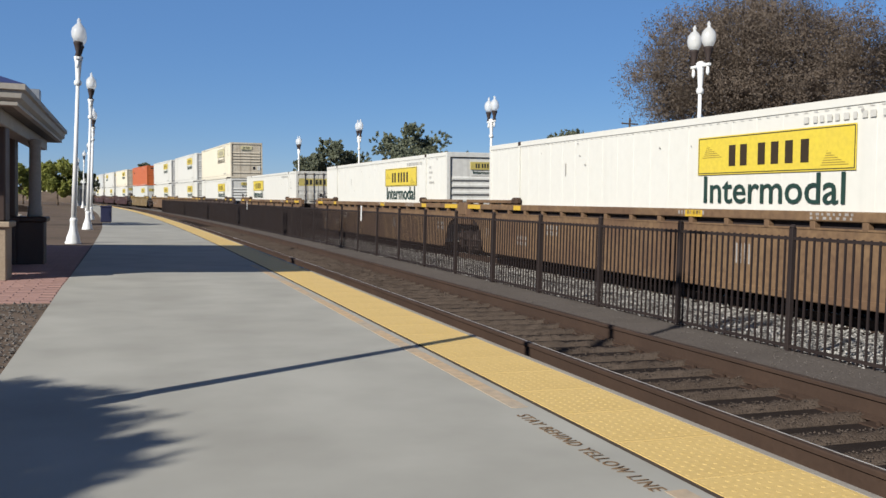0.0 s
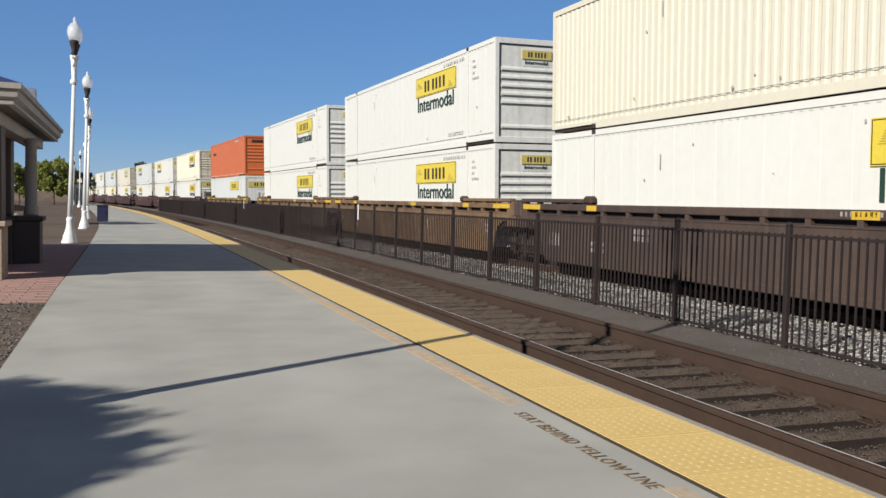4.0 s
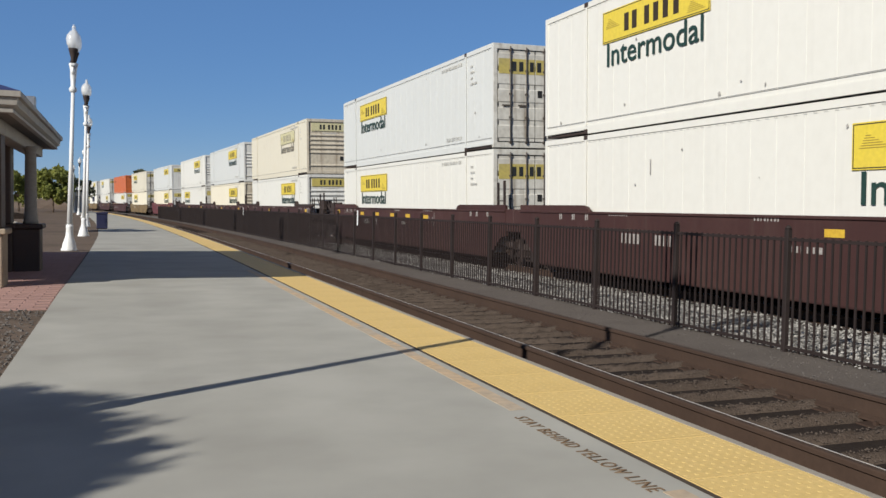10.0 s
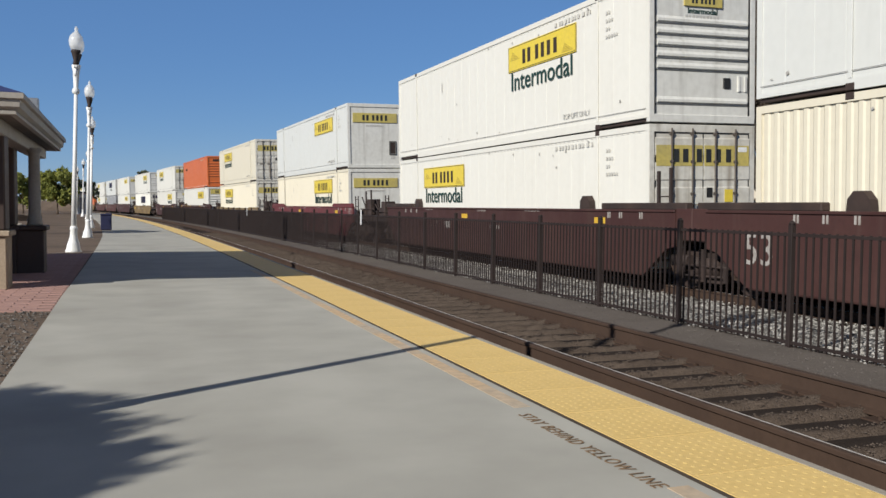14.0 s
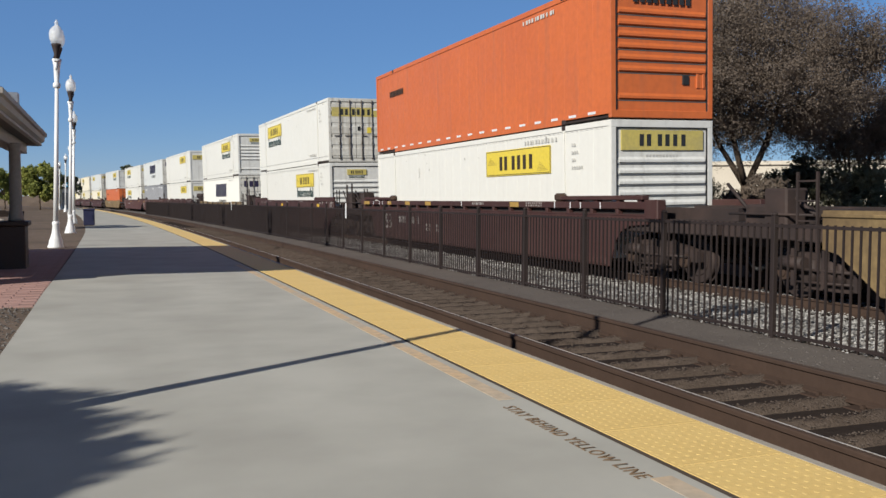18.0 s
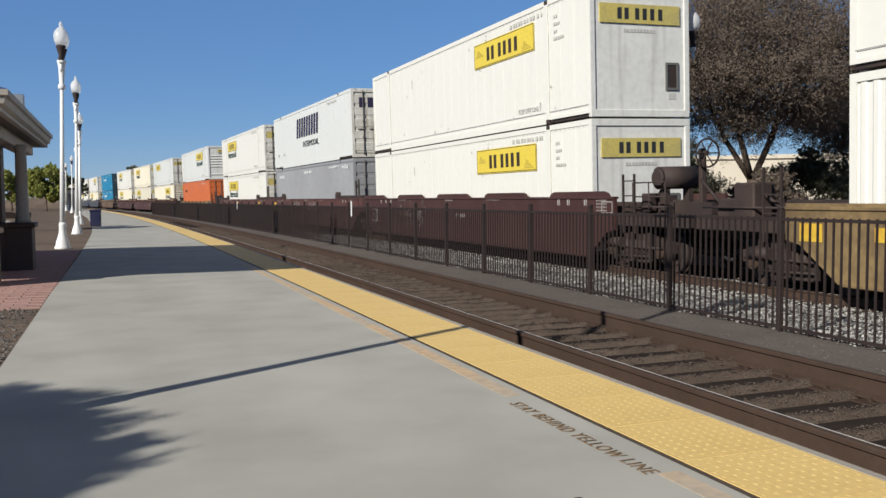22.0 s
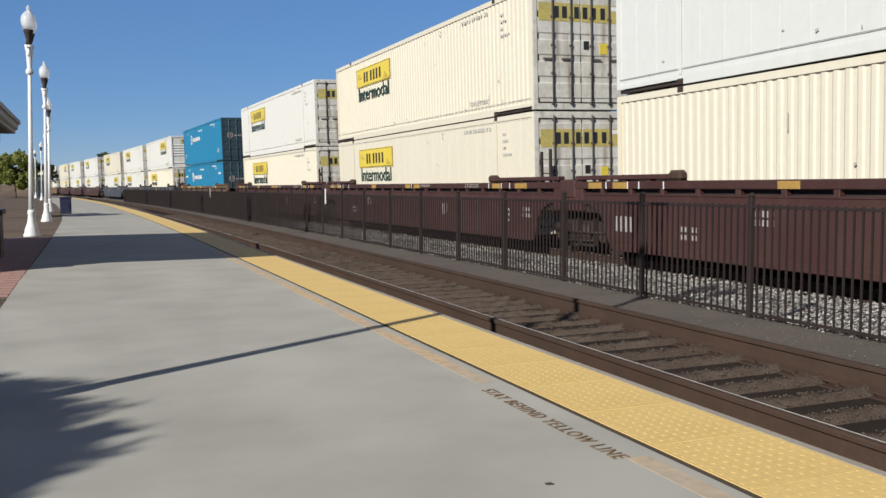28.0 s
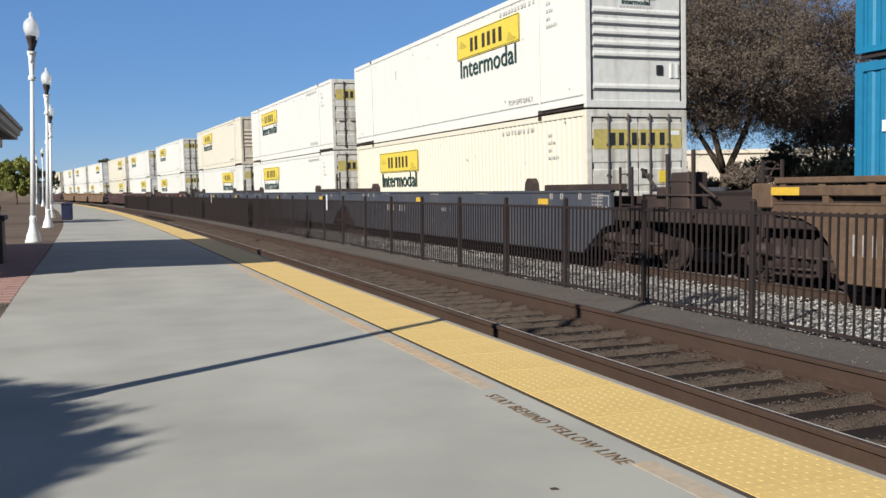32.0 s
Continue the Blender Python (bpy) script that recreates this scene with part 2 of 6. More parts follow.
IRON = material("dark_iron_paint", (0.023, 0.0168, 0.0158), 0.65, second=(0.034, 0.0245, 0.0225), big=2, fine=20, amount=0.4, bump=0.05, spec=0.2)
POLEWHITE = material("white_enamel_post", (0.72, 0.73, 0.72), 0.4, second=(0.6, 0.6, 0.57), big=2, fine=20, amount=0.25, bump=0.03)
BRICKRED = material("red_brick_paver", (0.42, 0.262, 0.226), 0.9, second=(0.36, 0.22, 0.187), big=2, fine=35, amount=0.35, bump=0.15, vary=0.22, spec=0.15)
BRICKBED = material("sandy_brick_joint", (0.34, 0.22, 0.185), 0.95, second=(0.28, 0.18, 0.155), big=2, fine=30, amount=0.4, bump=0.1, spec=0.1)
STONE = material("tan_stone", (0.36, 0.29, 0.21), 0.85, second=(0.27, 0.21, 0.15), big=2, fine=30, amount=0.4, bump=0.25, spec=0.2)
DARKWOOD = material("dark_brown_column", (0.045, 0.028, 0.022), 0.6, second=(0.065, 0.04, 0.03), big=2, fine=20, amount=0.4, bump=0.08)
FASCIA = material("cream_fascia", (0.31, 0.285, 0.25), 0.6, second=(0.24, 0.22, 0.19), big=1.5, fine=20, amount=0.3, bump=0.06)
SOFFIT = material("tan_soffit", (0.15, 0.128, 0.112), 0.75, second=(0.115, 0.098, 0.086), big=1.5, fine=18, amount=0.3, bump=0.08)
ROOFBLUE = material("blue_metal_roof", (0.045, 0.06, 0.16), 0.4, big=1.5, fine=18, amount=0.3, bump=0.03)
BINBLUE = material("navy_bin", (0.018, 0.02, 0.055), 0.5, big=2, fine=18, amount=0.3, bump=0.05)
BARK = material("tree_bark", (0.10, 0.075, 0.055), 0.9, second=(0.06, 0.045, 0.035), big=3, fine=16, amount=0.6, bump=0.6, spec=0.1)
CREAMWALL = material("cream_stucco", (0.54, 0.49, 0.40), 0.9, second=(0.46, 0.41, 0.33), big=0.4, fine=12, amount=0.3, bump=0.1, spec=0.1)
ROOFGREY = material("grey_roofing", (0.20, 0.19, 0.18), 0.85, big=0.8, fine=12, amount=0.3, bump=0.15, spec=0.1)
DARKGLASS = material("dark_window_glass", (0.02, 0.025, 0.03), 0.1, big=1, fine=5, amount=0.2, bump=0.0)


def leaf_material(name, a, c, thin=True, patchy=0.65):
    m = bpy.data.materials.new(name)
    m.use_nodes = True
    n, link = m.node_tree.nodes, m.node_tree.links.new
    b = n["Principled BSDF"]
    geo = n.new("ShaderNodeNewGeometry")
    x = n.new("ShaderNodeMix")
    x.data_type = "RGBA"
    x.inputs["A"].default_value, x.inputs["B"].default_value = (*a, 1), (*c, 1)
    # whole boughs differ, and single leaves a little
    tc, tint, both_ = n.new("ShaderNodeTexCoord"), n.new("ShaderNodeTexNoise"), n.new("ShaderNodeMix")
    tint.inputs["Scale"].default_value, tint.inputs["Detail"].default_value = 0.9, 3.0
    link(tc.outputs["Object"], tint.inputs["Vector"])
    bough = n.new("ShaderNodeMapRange")
    bough.inputs["From Min"].default_value, bough.inputs["From Max"].default_value = 0.36, 0.64
    link(tint.outputs["Fac"], bough.inputs["Value"])
    both_.inputs["Factor"].default_value = patchy
    link(geo.outputs["Random Per Island"], both_.inputs["A"])
    link(bough.outputs["Result"], both_.inputs["B"])
    link(both_.outputs["Result"], x.inputs["Factor"])
    link(x.outputs["Result"], b.inputs["Base Color"])
    b.inputs["Roughness"].default_value = 0.6
    b.inputs["Specular IOR Level"].default_value = 0.3
    if thin:
        through_light = n.new("ShaderNodeBsdfTranslucent")
        both = n.new("ShaderNodeMixShader")
        both.inputs["Fac"].default_value = 0.4
        link(x.outputs["Result"], through_light.inputs["Color"])
        link(b.outputs["BSDF"], both.inputs[1])
        link(through_light.outputs["BSDF"], both.inputs[2])
        link(both.outputs["Shader"], n["Material Output"].inputs["Surface"])
    return m


LEAF_DARK = leaf_material("olive_brown_leaves", (0.145, 0.115, 0.09), (0.2, 0.158, 0.123))
LEAF_OLIVE = leaf_material("dark_olive_leaves", (0.085, 0.088, 0.058), (0.135, 0.135, 0.085))
LEAF_GREEN = leaf_material("green_leaves", (0.215, 0.245, 0.06), (0.37, 0.38, 0.1))
LEAF_FAR = leaf_material("dusty_green_leaves", (0.14, 0.162, 0.11), (0.23, 0.245, 0.165))


def stone_material(name, a, c):
    m = leaf_material(name, a, c, False, 0.3)
    b = m.node_tree.nodes["Principled BSDF"]
    b.inputs["Roughness"].default_value, b.inputs["Specular IOR Level"].default_value = 0.9, 0.15
    return m


GRAVEL_DARK = stone_material("brown_ballast_stones", (0.068, 0.053, 0.043), (0.11, 0.088, 0.072))
GRAVEL_PALE = stone_material("pale_ballast_stones", (0.05, 0.047, 0.044), (0.5, 0.485, 0.455))
GRAVEL_MID = stone_material("grey_brown_ballast_stones", (0.08, 0.071, 0.064), (0.17, 0.153, 0.137))


SOIL = material("dry_ground", (0.172, 0.132, 0.103), 0.95, second=(0.115, 0.09, 0.07), big=0.35, fine=9, amount=0.5, bump=0.5, coords="Object", spec=0.05)
BALLAST_DARK = material("brown_ballast", (0.108, 0.084, 0.067), 0.95, second=(0.07, 0.053, 0.042), big=1.5, fine=55, amount=0.5, bump=0.7, spec=0.05)
BALLAST_PALE = material("pale_ballast", (0.23, 0.22, 0.205), 0.95, second=(0.12, 0.115, 0.11), big=1.8, fine=16, amount=0.8, bump=1.0, spec=0.05)
BALLAST_MID = material("grey_brown_dirt", (0.132, 0.115, 0.103), 0.95, second=(0.1, 0.087, 0.078), big=1.2, fine=34, amount=0.4, bump=0.5, spec=0.05)

# ---- plan of the line: it runs straight past the platform and then bends to the left ----
BEND_FROM, BEND_TO, BEND_RADIUS = 8.3, 150.0, 1170.0


def shift(y):
    a = min(max(y - BEND_FROM, 0.0), BEND_TO - BEND_FROM)
    return -a * a / (2 * BEND_RADIUS) - max(y - BEND_TO, 0.0) * (BEND_TO - BEND_FROM) / BEND_RADIUS


def on_line(across, along, z=0.0):
    return Vector((across + shift(along), along, z))


def heading(y):
    return math.degrees(math.atan2(shift(y - 1) - shift(y + 1), 2))


# ---- mesh helpers ----
def part(name, bm, mat, parent=None, label="", m=None):
    """Links a bmesh, or a mesh already made, as one mesh object under a thing or under a part."""
    me = bm
    if isinstance(bm, bmesh.types.BMesh):
        me = bpy.data.meshes.new(name)
        bm.normal_update()
        bm.to_mesh(me)
        bm.free()
        me.materials.append(mat)
    ob = new(name, me)
    if parent is not None:
        ob.parent = parent
    if m is not None:
        ob.matrix_basis = m
    if label:
        tagged(ob, label)
    if name in TINY_MARKS:
        tagged(ob, kind="stuff")
    return ob


# rows of painted strokes too small to be told apart
TINY_MARKS = ("fleet_mark", "round_mark", "rivet_line", "name_mark", "end_name", "registration_line", "stencil_line", "stencil", "stencil_frame", "scroll_mark", "small_mark", "graffiti", "lettering")


def thing(name, label, category, group="", m=None, kind=""):
    ob = new(name)
    ob.empty_display_size = 0.2
    if m is not None:
        ob.matrix_basis = m
    return tagged(ob, label, category, group, kind)


def box(bm, x0, x1, y0, y1, z0, z1, bevel=0.0):
    vs = [bm.verts.new((x, y, z)) for x in (x0, x1) for y in (y0, y1) for z in (z0, z1)]
    fs = [bm.faces.new([vs[i] for i in q]) for q in ((0, 1, 3, 2), (4, 6, 7, 5), (0, 4, 5, 1), (2, 3, 7, 6), (0, 2, 6, 4), (1, 5, 7, 3))]
    if bevel:
        bmesh.ops.bevel(bm, geom=list({e for f in fs for e in f.edges}), offset=bevel, segments=1, affect="EDGES")
    return bm


def boxes(*rows, bevel=0.0):
    bm = bmesh.new()
    for r in rows:
        box(bm, *r, bevel=bevel)
    return bm


def plate(bm, outline, x0, x1):
    """An outline in y and z, drawn out along x."""
    a = [bm.verts.new((x0, y, z)) for y, z in outline]
    b = [bm.verts.new((x1, y, z)) for y, z in outline]
    bm.faces.new(a)
    bm.faces.new(b[::-1])
    k = len(outline)
    for i in range(k):
        bm.faces.new((a[i], b[i], b[(i + 1) % k], a[(i + 1) % k]))
    bmesh.ops.recalc_face_normals(bm, faces=bm.faces)
    return bm


def lathe(bm, profile, sides=16, at=(0, 0, 0), close=True):
    rings = []
    for r, z in profile:
        rings.append([bm.verts.new((at[0] + r * math.cos(2 * math.pi * i / sides), at[1] + r * math.sin(2 * math.pi * i / sides), at[2] + z)) for i in range(sides)])
    for lo, hi in zip(rings, rings[1:]):
        for i in range(sides):
            f = bm.faces.new((lo[i], lo[(i + 1) % sides], hi[(i + 1) % sides], hi[i]))
            f.smooth = True
    if close:
        bm.faces.new(rings[0][::-1])
        bm.faces.new(rings[-1])
    return bm


def tube(bm, a, b, ra, rb, sides=8):
    a, b = Vector(a), Vector(b)
    q = (b - a).to_track_quat("Z", "Y")
    rings = []
    for p, r in ((a, ra), (b, rb)):
        rings.append([bm.verts.new(p + q @ Vector((r * math.cos(2 * math.pi * i / sides), r * math.sin(2 * math.pi * i / sides), 0))) for i in range(sides)])
    for i in range(sides):
        f = bm.faces.new((rings[0][i], rings[0][(i + 1) % sides], rings[1][(i + 1) % sides], rings[1][i]))
        f.smooth = True
    bm.faces.new(rings[0][::-1])
    bm.faces.new(rings[1])
    return bm


def sweep(outline, ys, closed=True):
    """An outline in (across, z), swept along the line through the stations ys."""
    bm = bmesh.new()
    rings = [[bm.verts.new(on_line(x, y, z)) for x, z in outline] for y in ys]
    k = len(outline)
    for a, b in zip(rings, rings[1:]):
        for i in range(k if closed else k - 1):
            j = (i + 1) % k
            bm.faces.new((a[i], b[i], b[j], a[j]))
    if closed:
        bm.faces.new(rings[0])
        bm.faces.new(rings[-1][::-1])
    bmesh.ops.recalc_face_normals(bm, faces=bm.faces)
    return bm


def stations(a, b, step):
    k = max(1, round((b - a) / step))
    return [a + (b - a) * i / k for i in range(k + 1)]


def joined(name, verts, faces, mat, parent=None, smooth=False):
    me = bpy.data.meshes.new(name)
    me.from_pydata(verts, [], faces)
    me.materials.append(mat)
    me.update()
    ob = new(name, me)
    ob.parent = parent
    return ob


# ---- ground ----
RAIL_Z, TIE_Z, SECOND_RAIL_Z = -0.155, -0.345, -0.35
PROFILE = [(-4000, -0.06), (-1500, -0.06), (-300, -0.06), (-60, -0.05), (-12, -0.04), (-4, -0.03), (-0.45, -0.015), (-0.3, -0.62), (2.7, -0.62), (3.1, -0.47), (3.25, -0.41), (3.9, -0.365),
           (4.5, -0.36), (5.1, -0.365), (5.5, -0.375), (6.2, -0.365), (6.85, -0.345), (7.06, -0.35), (7.3, -0.43), (8.2, -0.53), (9.2, -0.55), (9.9, -0.545), (11.2, -0.545), (12.5, -0.55), (13.2, -0.60), (13.5, -0.66), (14.1, -0.10), (20, -0.10),
           (60, -0.1), (300, -0.1), (1500, -0.1), (4000, -0.1)]
YS = [-4000, -1200, -400, -150, -60, -25] + [-10 + 2 * i for i in range(55)] + [105, 115, 130, 145, 160, 190, 230, 300, 420, 600, 900, 1500, 4000]
gv, gf, gm = [], [], []
for y in YS:
    for x, z in PROFILE:
        w = 1.0 if abs(x) < 61 else max(0.0, 1 - (abs(x) - 60) / 1400)
        bend = shift(min(y, 900)) if y < 900 else shift(900)
        gv.append((x + bend * w, y, z))
K = len(PROFILE)
for j in range(len(YS) - 1):
    for i in range(K - 1):
        gf.append((j * K + i, j * K + i + 1, (j + 1) * K + i + 1, (j + 1) * K + i))
        mid = (PROFILE[i][0] + PROFILE[i + 1][0]) / 2
        gm.append(1 if 2.7 < mid < 5.5 else 3 if 5.5 <= mid < 7.07 else 2 if 7.07 <= mid < 13.6 else 0)
ground = joined("ground", gv, gf, SOIL)
ground.data.materials.append(BALLAST_DARK)
ground.data.materials.append(BALLAST_PALE)
ground.data.materials.append(BALLAST_MID)
ground.data.polygons.foreach_set("material_index", gm)
tagged(ground, "dry brown earth with dark and pale track ballast", "ground", kind="structure")


def scatter_stones(name, count, xr, yr, height, size, mat, seed, label, ties_at=None):
    """Loose track stones, as one mesh of small uneven octahedra."""
    rng = np.random.default_rng(seed)
    u = rng.random(count)
    ys = yr[0] + (yr[1] - yr[0]) * u ** 1.6
    xs = rng.uniform(*xr, count)
    if ties_at:
        off = np.abs((ys - ties_at[0] + ties_at[1] / 2) % ties_at[1] - ties_at[1] / 2)
        keep = (off > 0.125) | (rng.random(count) < 0.015)
        ys, xs, heap = ys[keep], xs[keep], off[keep]
        height = height + np.clip((heap - 0.1) / 0.1, 0, 1) * 0.055
        count = len(ys)
    base = np.array([(1, 0, 0), (-1, 0, 0), (0, 1, 0), (0, -1, 0), (0, 0, 1), (0, 0, -0.6)])
    tri = np.array([(0, 2, 4), (2, 1, 4), (1, 3, 4), (3, 0, 4), (2, 0, 5), (1, 2, 5), (3, 1, 5), (0, 3, 5)])
    sc = rng.uniform(size[0], size[1], (count, 1, 1)) * rng.uniform(0.6, 1.35, (count, 6, 1))
    a = rng.uniform(0, 6.28, count)
    c, s = np.cos(a), np.sin(a)
    v = base[None] * sc * np.array([1.0, 1.0, 0.75])
    v = np.stack([v[..., 0] * c[:, None] - v[..., 1] * s[:, None], v[..., 0] * s[:, None] + v[..., 1] * c[:, None], v[..., 2]], -1)
    zs = np.interp(xs, [q[0] for q in PROFILE], [q[1] for q in PROFILE]) + height
    xs = xs + np.array([shift(y) for y in ys])
    v += np.stack([xs, ys, zs + rng.uniform(-0.01, 0.015, count)], -1)[:, None]
    f = (tri[None] + 6 * np.arange(count)[:, None, None]).reshape(-1, 3)
    me = bpy.data.meshes.new(name)
    me.from_pydata(v.reshape(-1, 3).tolist(), [], f.tolist())
    me.materials.append(mat)
    return tagged(new(name, me), label, "ballast", kind="stuff")


scatter_stones("ballast_stones", 30000, (3.2, 5.8), (0.5, 26.0), 0.004, (0.005, 0.012), GRAVEL_DARK, 3, "dark brown angular track ballast between timber ties", (0.40, 0.443))
scatter_stones("ballast_stones", 4500, (5.5, 7.0), (1.0, 34.0), 0.0, (0.005, 0.013), GRAVEL_MID, 6, "grey-brown trodden ballast beside the iron fence")
scatter_stones("ballast_stones", 62000, (7.06, 12.6), (3.0, 40.0), 0.006, (0.013, 0.028), GRAVEL_PALE, 4, "pale grey angular track ballast under the train")
scatter_stones("ballast_stones", 420, (6.9, 7.1), (3.0, 32.0), 0.012, (0.012, 0.03), GRAVEL_PALE, 8, "stray pale stones along the foot of the iron fence")
scatter_stones("soil_stones", 9000, (-4.0, -0.78), (4.0, 10.45), 0.004, (0.006, 0.024), GRAVEL_MID, 5, "brown pebbles on dry soil beside the platform")

# ---- platform ----
EDGE, BACK = 2.99, -0.76
platform = part("platform", sweep([(BACK, -0.7), (BACK, 0.0), (EDGE - 0.676, 0.0), (EDGE - 0.676, -0.02), (EDGE - 0.05, -0.02), (EDGE - 0.05, -0.7)], [-30, -12] + stations(-6, 130, 2.0)), CONCRETE)
for v in platform.data.vertices:   # the back edge runs slightly askew
    if abs(v.co.x - shift(v.co.y) - BACK) < 0.01:
        v.co.x += min(max((v.co.y - 12) * 0.011, 0.0), 0.25)
tagged(platform, "pale grey concrete station platform with faint stains", "platform", kind="structure")
part("platform_face", sweep([(EDGE - 0.05, -0.7), (EDGE - 0.05, -0.075), (EDGE - 0.015, -0.075), (EDGE - 0.015, -0.7)], [-30, -12] + stations(-6, 130, 2.0)), WALLBROWN, platform, "stained brown platform face")
part("edge_nosing", sweep([(EDGE - 0.048, -0.072), (EDGE - 0.048, 0.004), (EDGE, 0.004), (EDGE + 0.004, -0.01), (EDGE + 0.004, -0.072)], [-30, -12] + stations(-6, 130, 2.0)), KERB, platform, "pale concrete edge nosing")
part("joint_strip", sweep([(EDGE - 0.684, -0.012), (EDGE - 0.684, 0.0012), (EDGE - 0.652, 0.0012), (EDGE - 0.652, -0.012)], [-30, -12] + stations(-6, 130, 2.0)), GROUT, platform, "dark joint beside the tactile strip")
# tactile tiles, each 0.61 m square, near ones with their domes
TX0, TX1 = EDGE - 0.65, EDGE - 0.05
tile = bmesh.new()
box(tile, -0.298, 0.298, -0.302, 0.302, -0.018, 0.003)
tile_me = bpy.data.meshes.new("tactile_tile")
tile.to_mesh(tile_me)
tile.free()
tile_me.materials.append(TACTILE)
ty = -14.2
while ty < 128:
    t_ob = part("tactile_tile", tile_me, None, platform, m=pose(*on_line((TX0 + TX1) / 2, ty, 0), 0, 0, heading(ty)))
    ty += 0.61
dv, df = [], []
yy = 1.2
while yy < 15.5:
    for i in range(10):
        cx, r0, r1 = TX0 + 0.03 + i * 0.06, 0.012, 0.0075
        k = len(dv)
        for r, z in ((r0, 0.003), (r1, 0.0045)):
            for q in range(6):
                dv.append((cx + shift(yy) + r * math.cos(q * 1.0472), yy + r * math.sin(q * 1.0472), z))
        df += [(k + q, k + (q + 1) % 6, k + 6 + (q + 1) % 6, k + 6 + q) for q in range(6)] + [tuple(range(k + 6, k + 12))]
    yy += 0.06
domes = joined("tactile_domes", dv, df, TACTILE, platform)
tagged(domes, kind="stuff")


def text_mesh(words, size, depth, mat, name, bold=0.0, spread=1.0):
    cu = bpy.data.curves.new(name, "FONT")
    cu.body, cu.size, cu.extrude = words, size, depth
    cu.align_x, cu.align_y = "LEFT", "BOTTOM_BASELINE"
    cu.resolution_u = 3
    cu.offset = bold
    cu.space_character = spread
    ob = new(name, cu)
    bpy.context.view_layer.update()
    me = bpy.data.meshes.new_from_object(ob.evaluated_get(bpy.context.evaluated_depsgraph_get()))
    bpy.data.objects.remove(ob)
    me.name = name
    me.materials.clear()
    me.materials.append(mat)
    return me


def text_width(me):
    xs = [v.co.x for v in me.vertices]
    return min(xs), max(xs)


stencil = text_mesh("STAY BEHIND YELLOW LINE", 0.112, 0.001, PAINTBROWN, "stencil_words", 0.0, 1.2)
w0, w1 = text_width(stencil)
st = part("stencil_words", stencil, None, platform, "worn brown stencilled words", pose(2.085, 4.455, 0.004, 0, 0, -90))
st.scale = (1.36 / (w1 - w0), 1.0, 1.0)
for a, b in ((4.62, 16.0), (1.0, 3.08)):
    part("worn_line", sweep([(2.14, 0.001), (2.14, 0.003), (2.245, 0.003), (2.245, 0.001)], stations(a, b, 1.0)), FADED, platform, "worn pale orange painted line")

# ---- first track ----
RAIL = [(-0.07, -0.18), (-0.07, -0.165), (-0.012, -0.145), (-0.012, -0.045), (-0.036, -0.032), (-0.036, -0.008), (-0.028, 0.0), (0.028, 0.0), (0.036, -0.008), (0.036, -0.032), (0.012, -0.045), (0.012, -0.145), (0.07, -0.165), (0.07, -0.18)]


def rail(centre, top, name, label, shine, bright=True):
    ob = part(name, sweep([(centre + x, top + z) for x, z in RAIL], [-500, -200, -60, -20] + stations(-8, 160, 3.0) + [200, 260, 340, 460, 620, 900]), RUST)
    tagged(ob, label, "rail", kind="structure")
    part("running_surface", sweep([(centre + shine - 0.004, top - 0.001), (centre + shine - 0.004, top + 0.002), (centre + shine + 0.004, top + 0.002), (centre + shine + 0.004, top - 0.001)], [-500, -60, -20] + stations(-8, 160, 3.0) + [260, 460, 900]), POLISHED if bright else UNDER, ob, "worn running surface")
    return ob


RAIL_A = 3.75
rail(RAIL_A, RAIL_Z, "rail", "rust-brown steel rail beside the platform", 0.02)
rail(RAIL_A + 1.505, RAIL_Z, "rail", "rust-brown steel rail beside the iron fence", -0.02, False)
LINE2 = 11.19
rail(LINE2 - 0.7525, SECOND_RAIL_Z - 0.017, "rail", "steel rail under the train", 0.0)
rail(LINE2 + 0.7525, SECOND_RAIL_Z + 0.017, "rail", "steel rail under the train", 0.0)

tie_bm = bmesh.new()
box(tie_bm, -1.28, 1.28, -0.11, 0.11, -0.2, 0.0, bevel=0.012)
tie_me = bpy.data.meshes.new("tie")
tie_bm.to_mesh(tie_me)
tie_bm.free()
tie_me.materials.append(TIEWOOD)
spike_bm = boxes((-0.16, 0.16, -0.09, 0.09, 0.0, 0.012))
for q in (-0.11, 0.1):
    box(spike_bm, q, q + 0.025, -0.05, -0.02, 0.012, 0.04)
plate_me = bpy.data.meshes.new("tie_plate")
spike_bm.to_mesh(plate_me)
spike_bm.free()
plate_me.materials.append(RUST)


def ties(centre, top, spacing, a, b, label, track_name):
    track = thing(track_name, label, "railway track", kind="structure")
    rng = random.Random(8)
    y, k = a, 0
    while y < b and k < 170:
        m = pose(*on_line(centre + rng.uniform(-0.03, 0.03), y, top + rng.uniform(-0.006, 0.006)), 0, 0, heading(y) + rng.uniform(-0.8, 0.8))
        t = part("tie", tie_me, None, track, m=m)
        for c in (-0.7525, 0.7525):
            part("tie_plate", plate_me, None, t, m=pose(c, 0, 0))
        y += spacing
        k += 1
    return track


ties(RAIL_A + 0.7525, TIE_Z, 0.443, -8.46, 62, "dark creosoted timber ties carrying the platform track", "track_1")
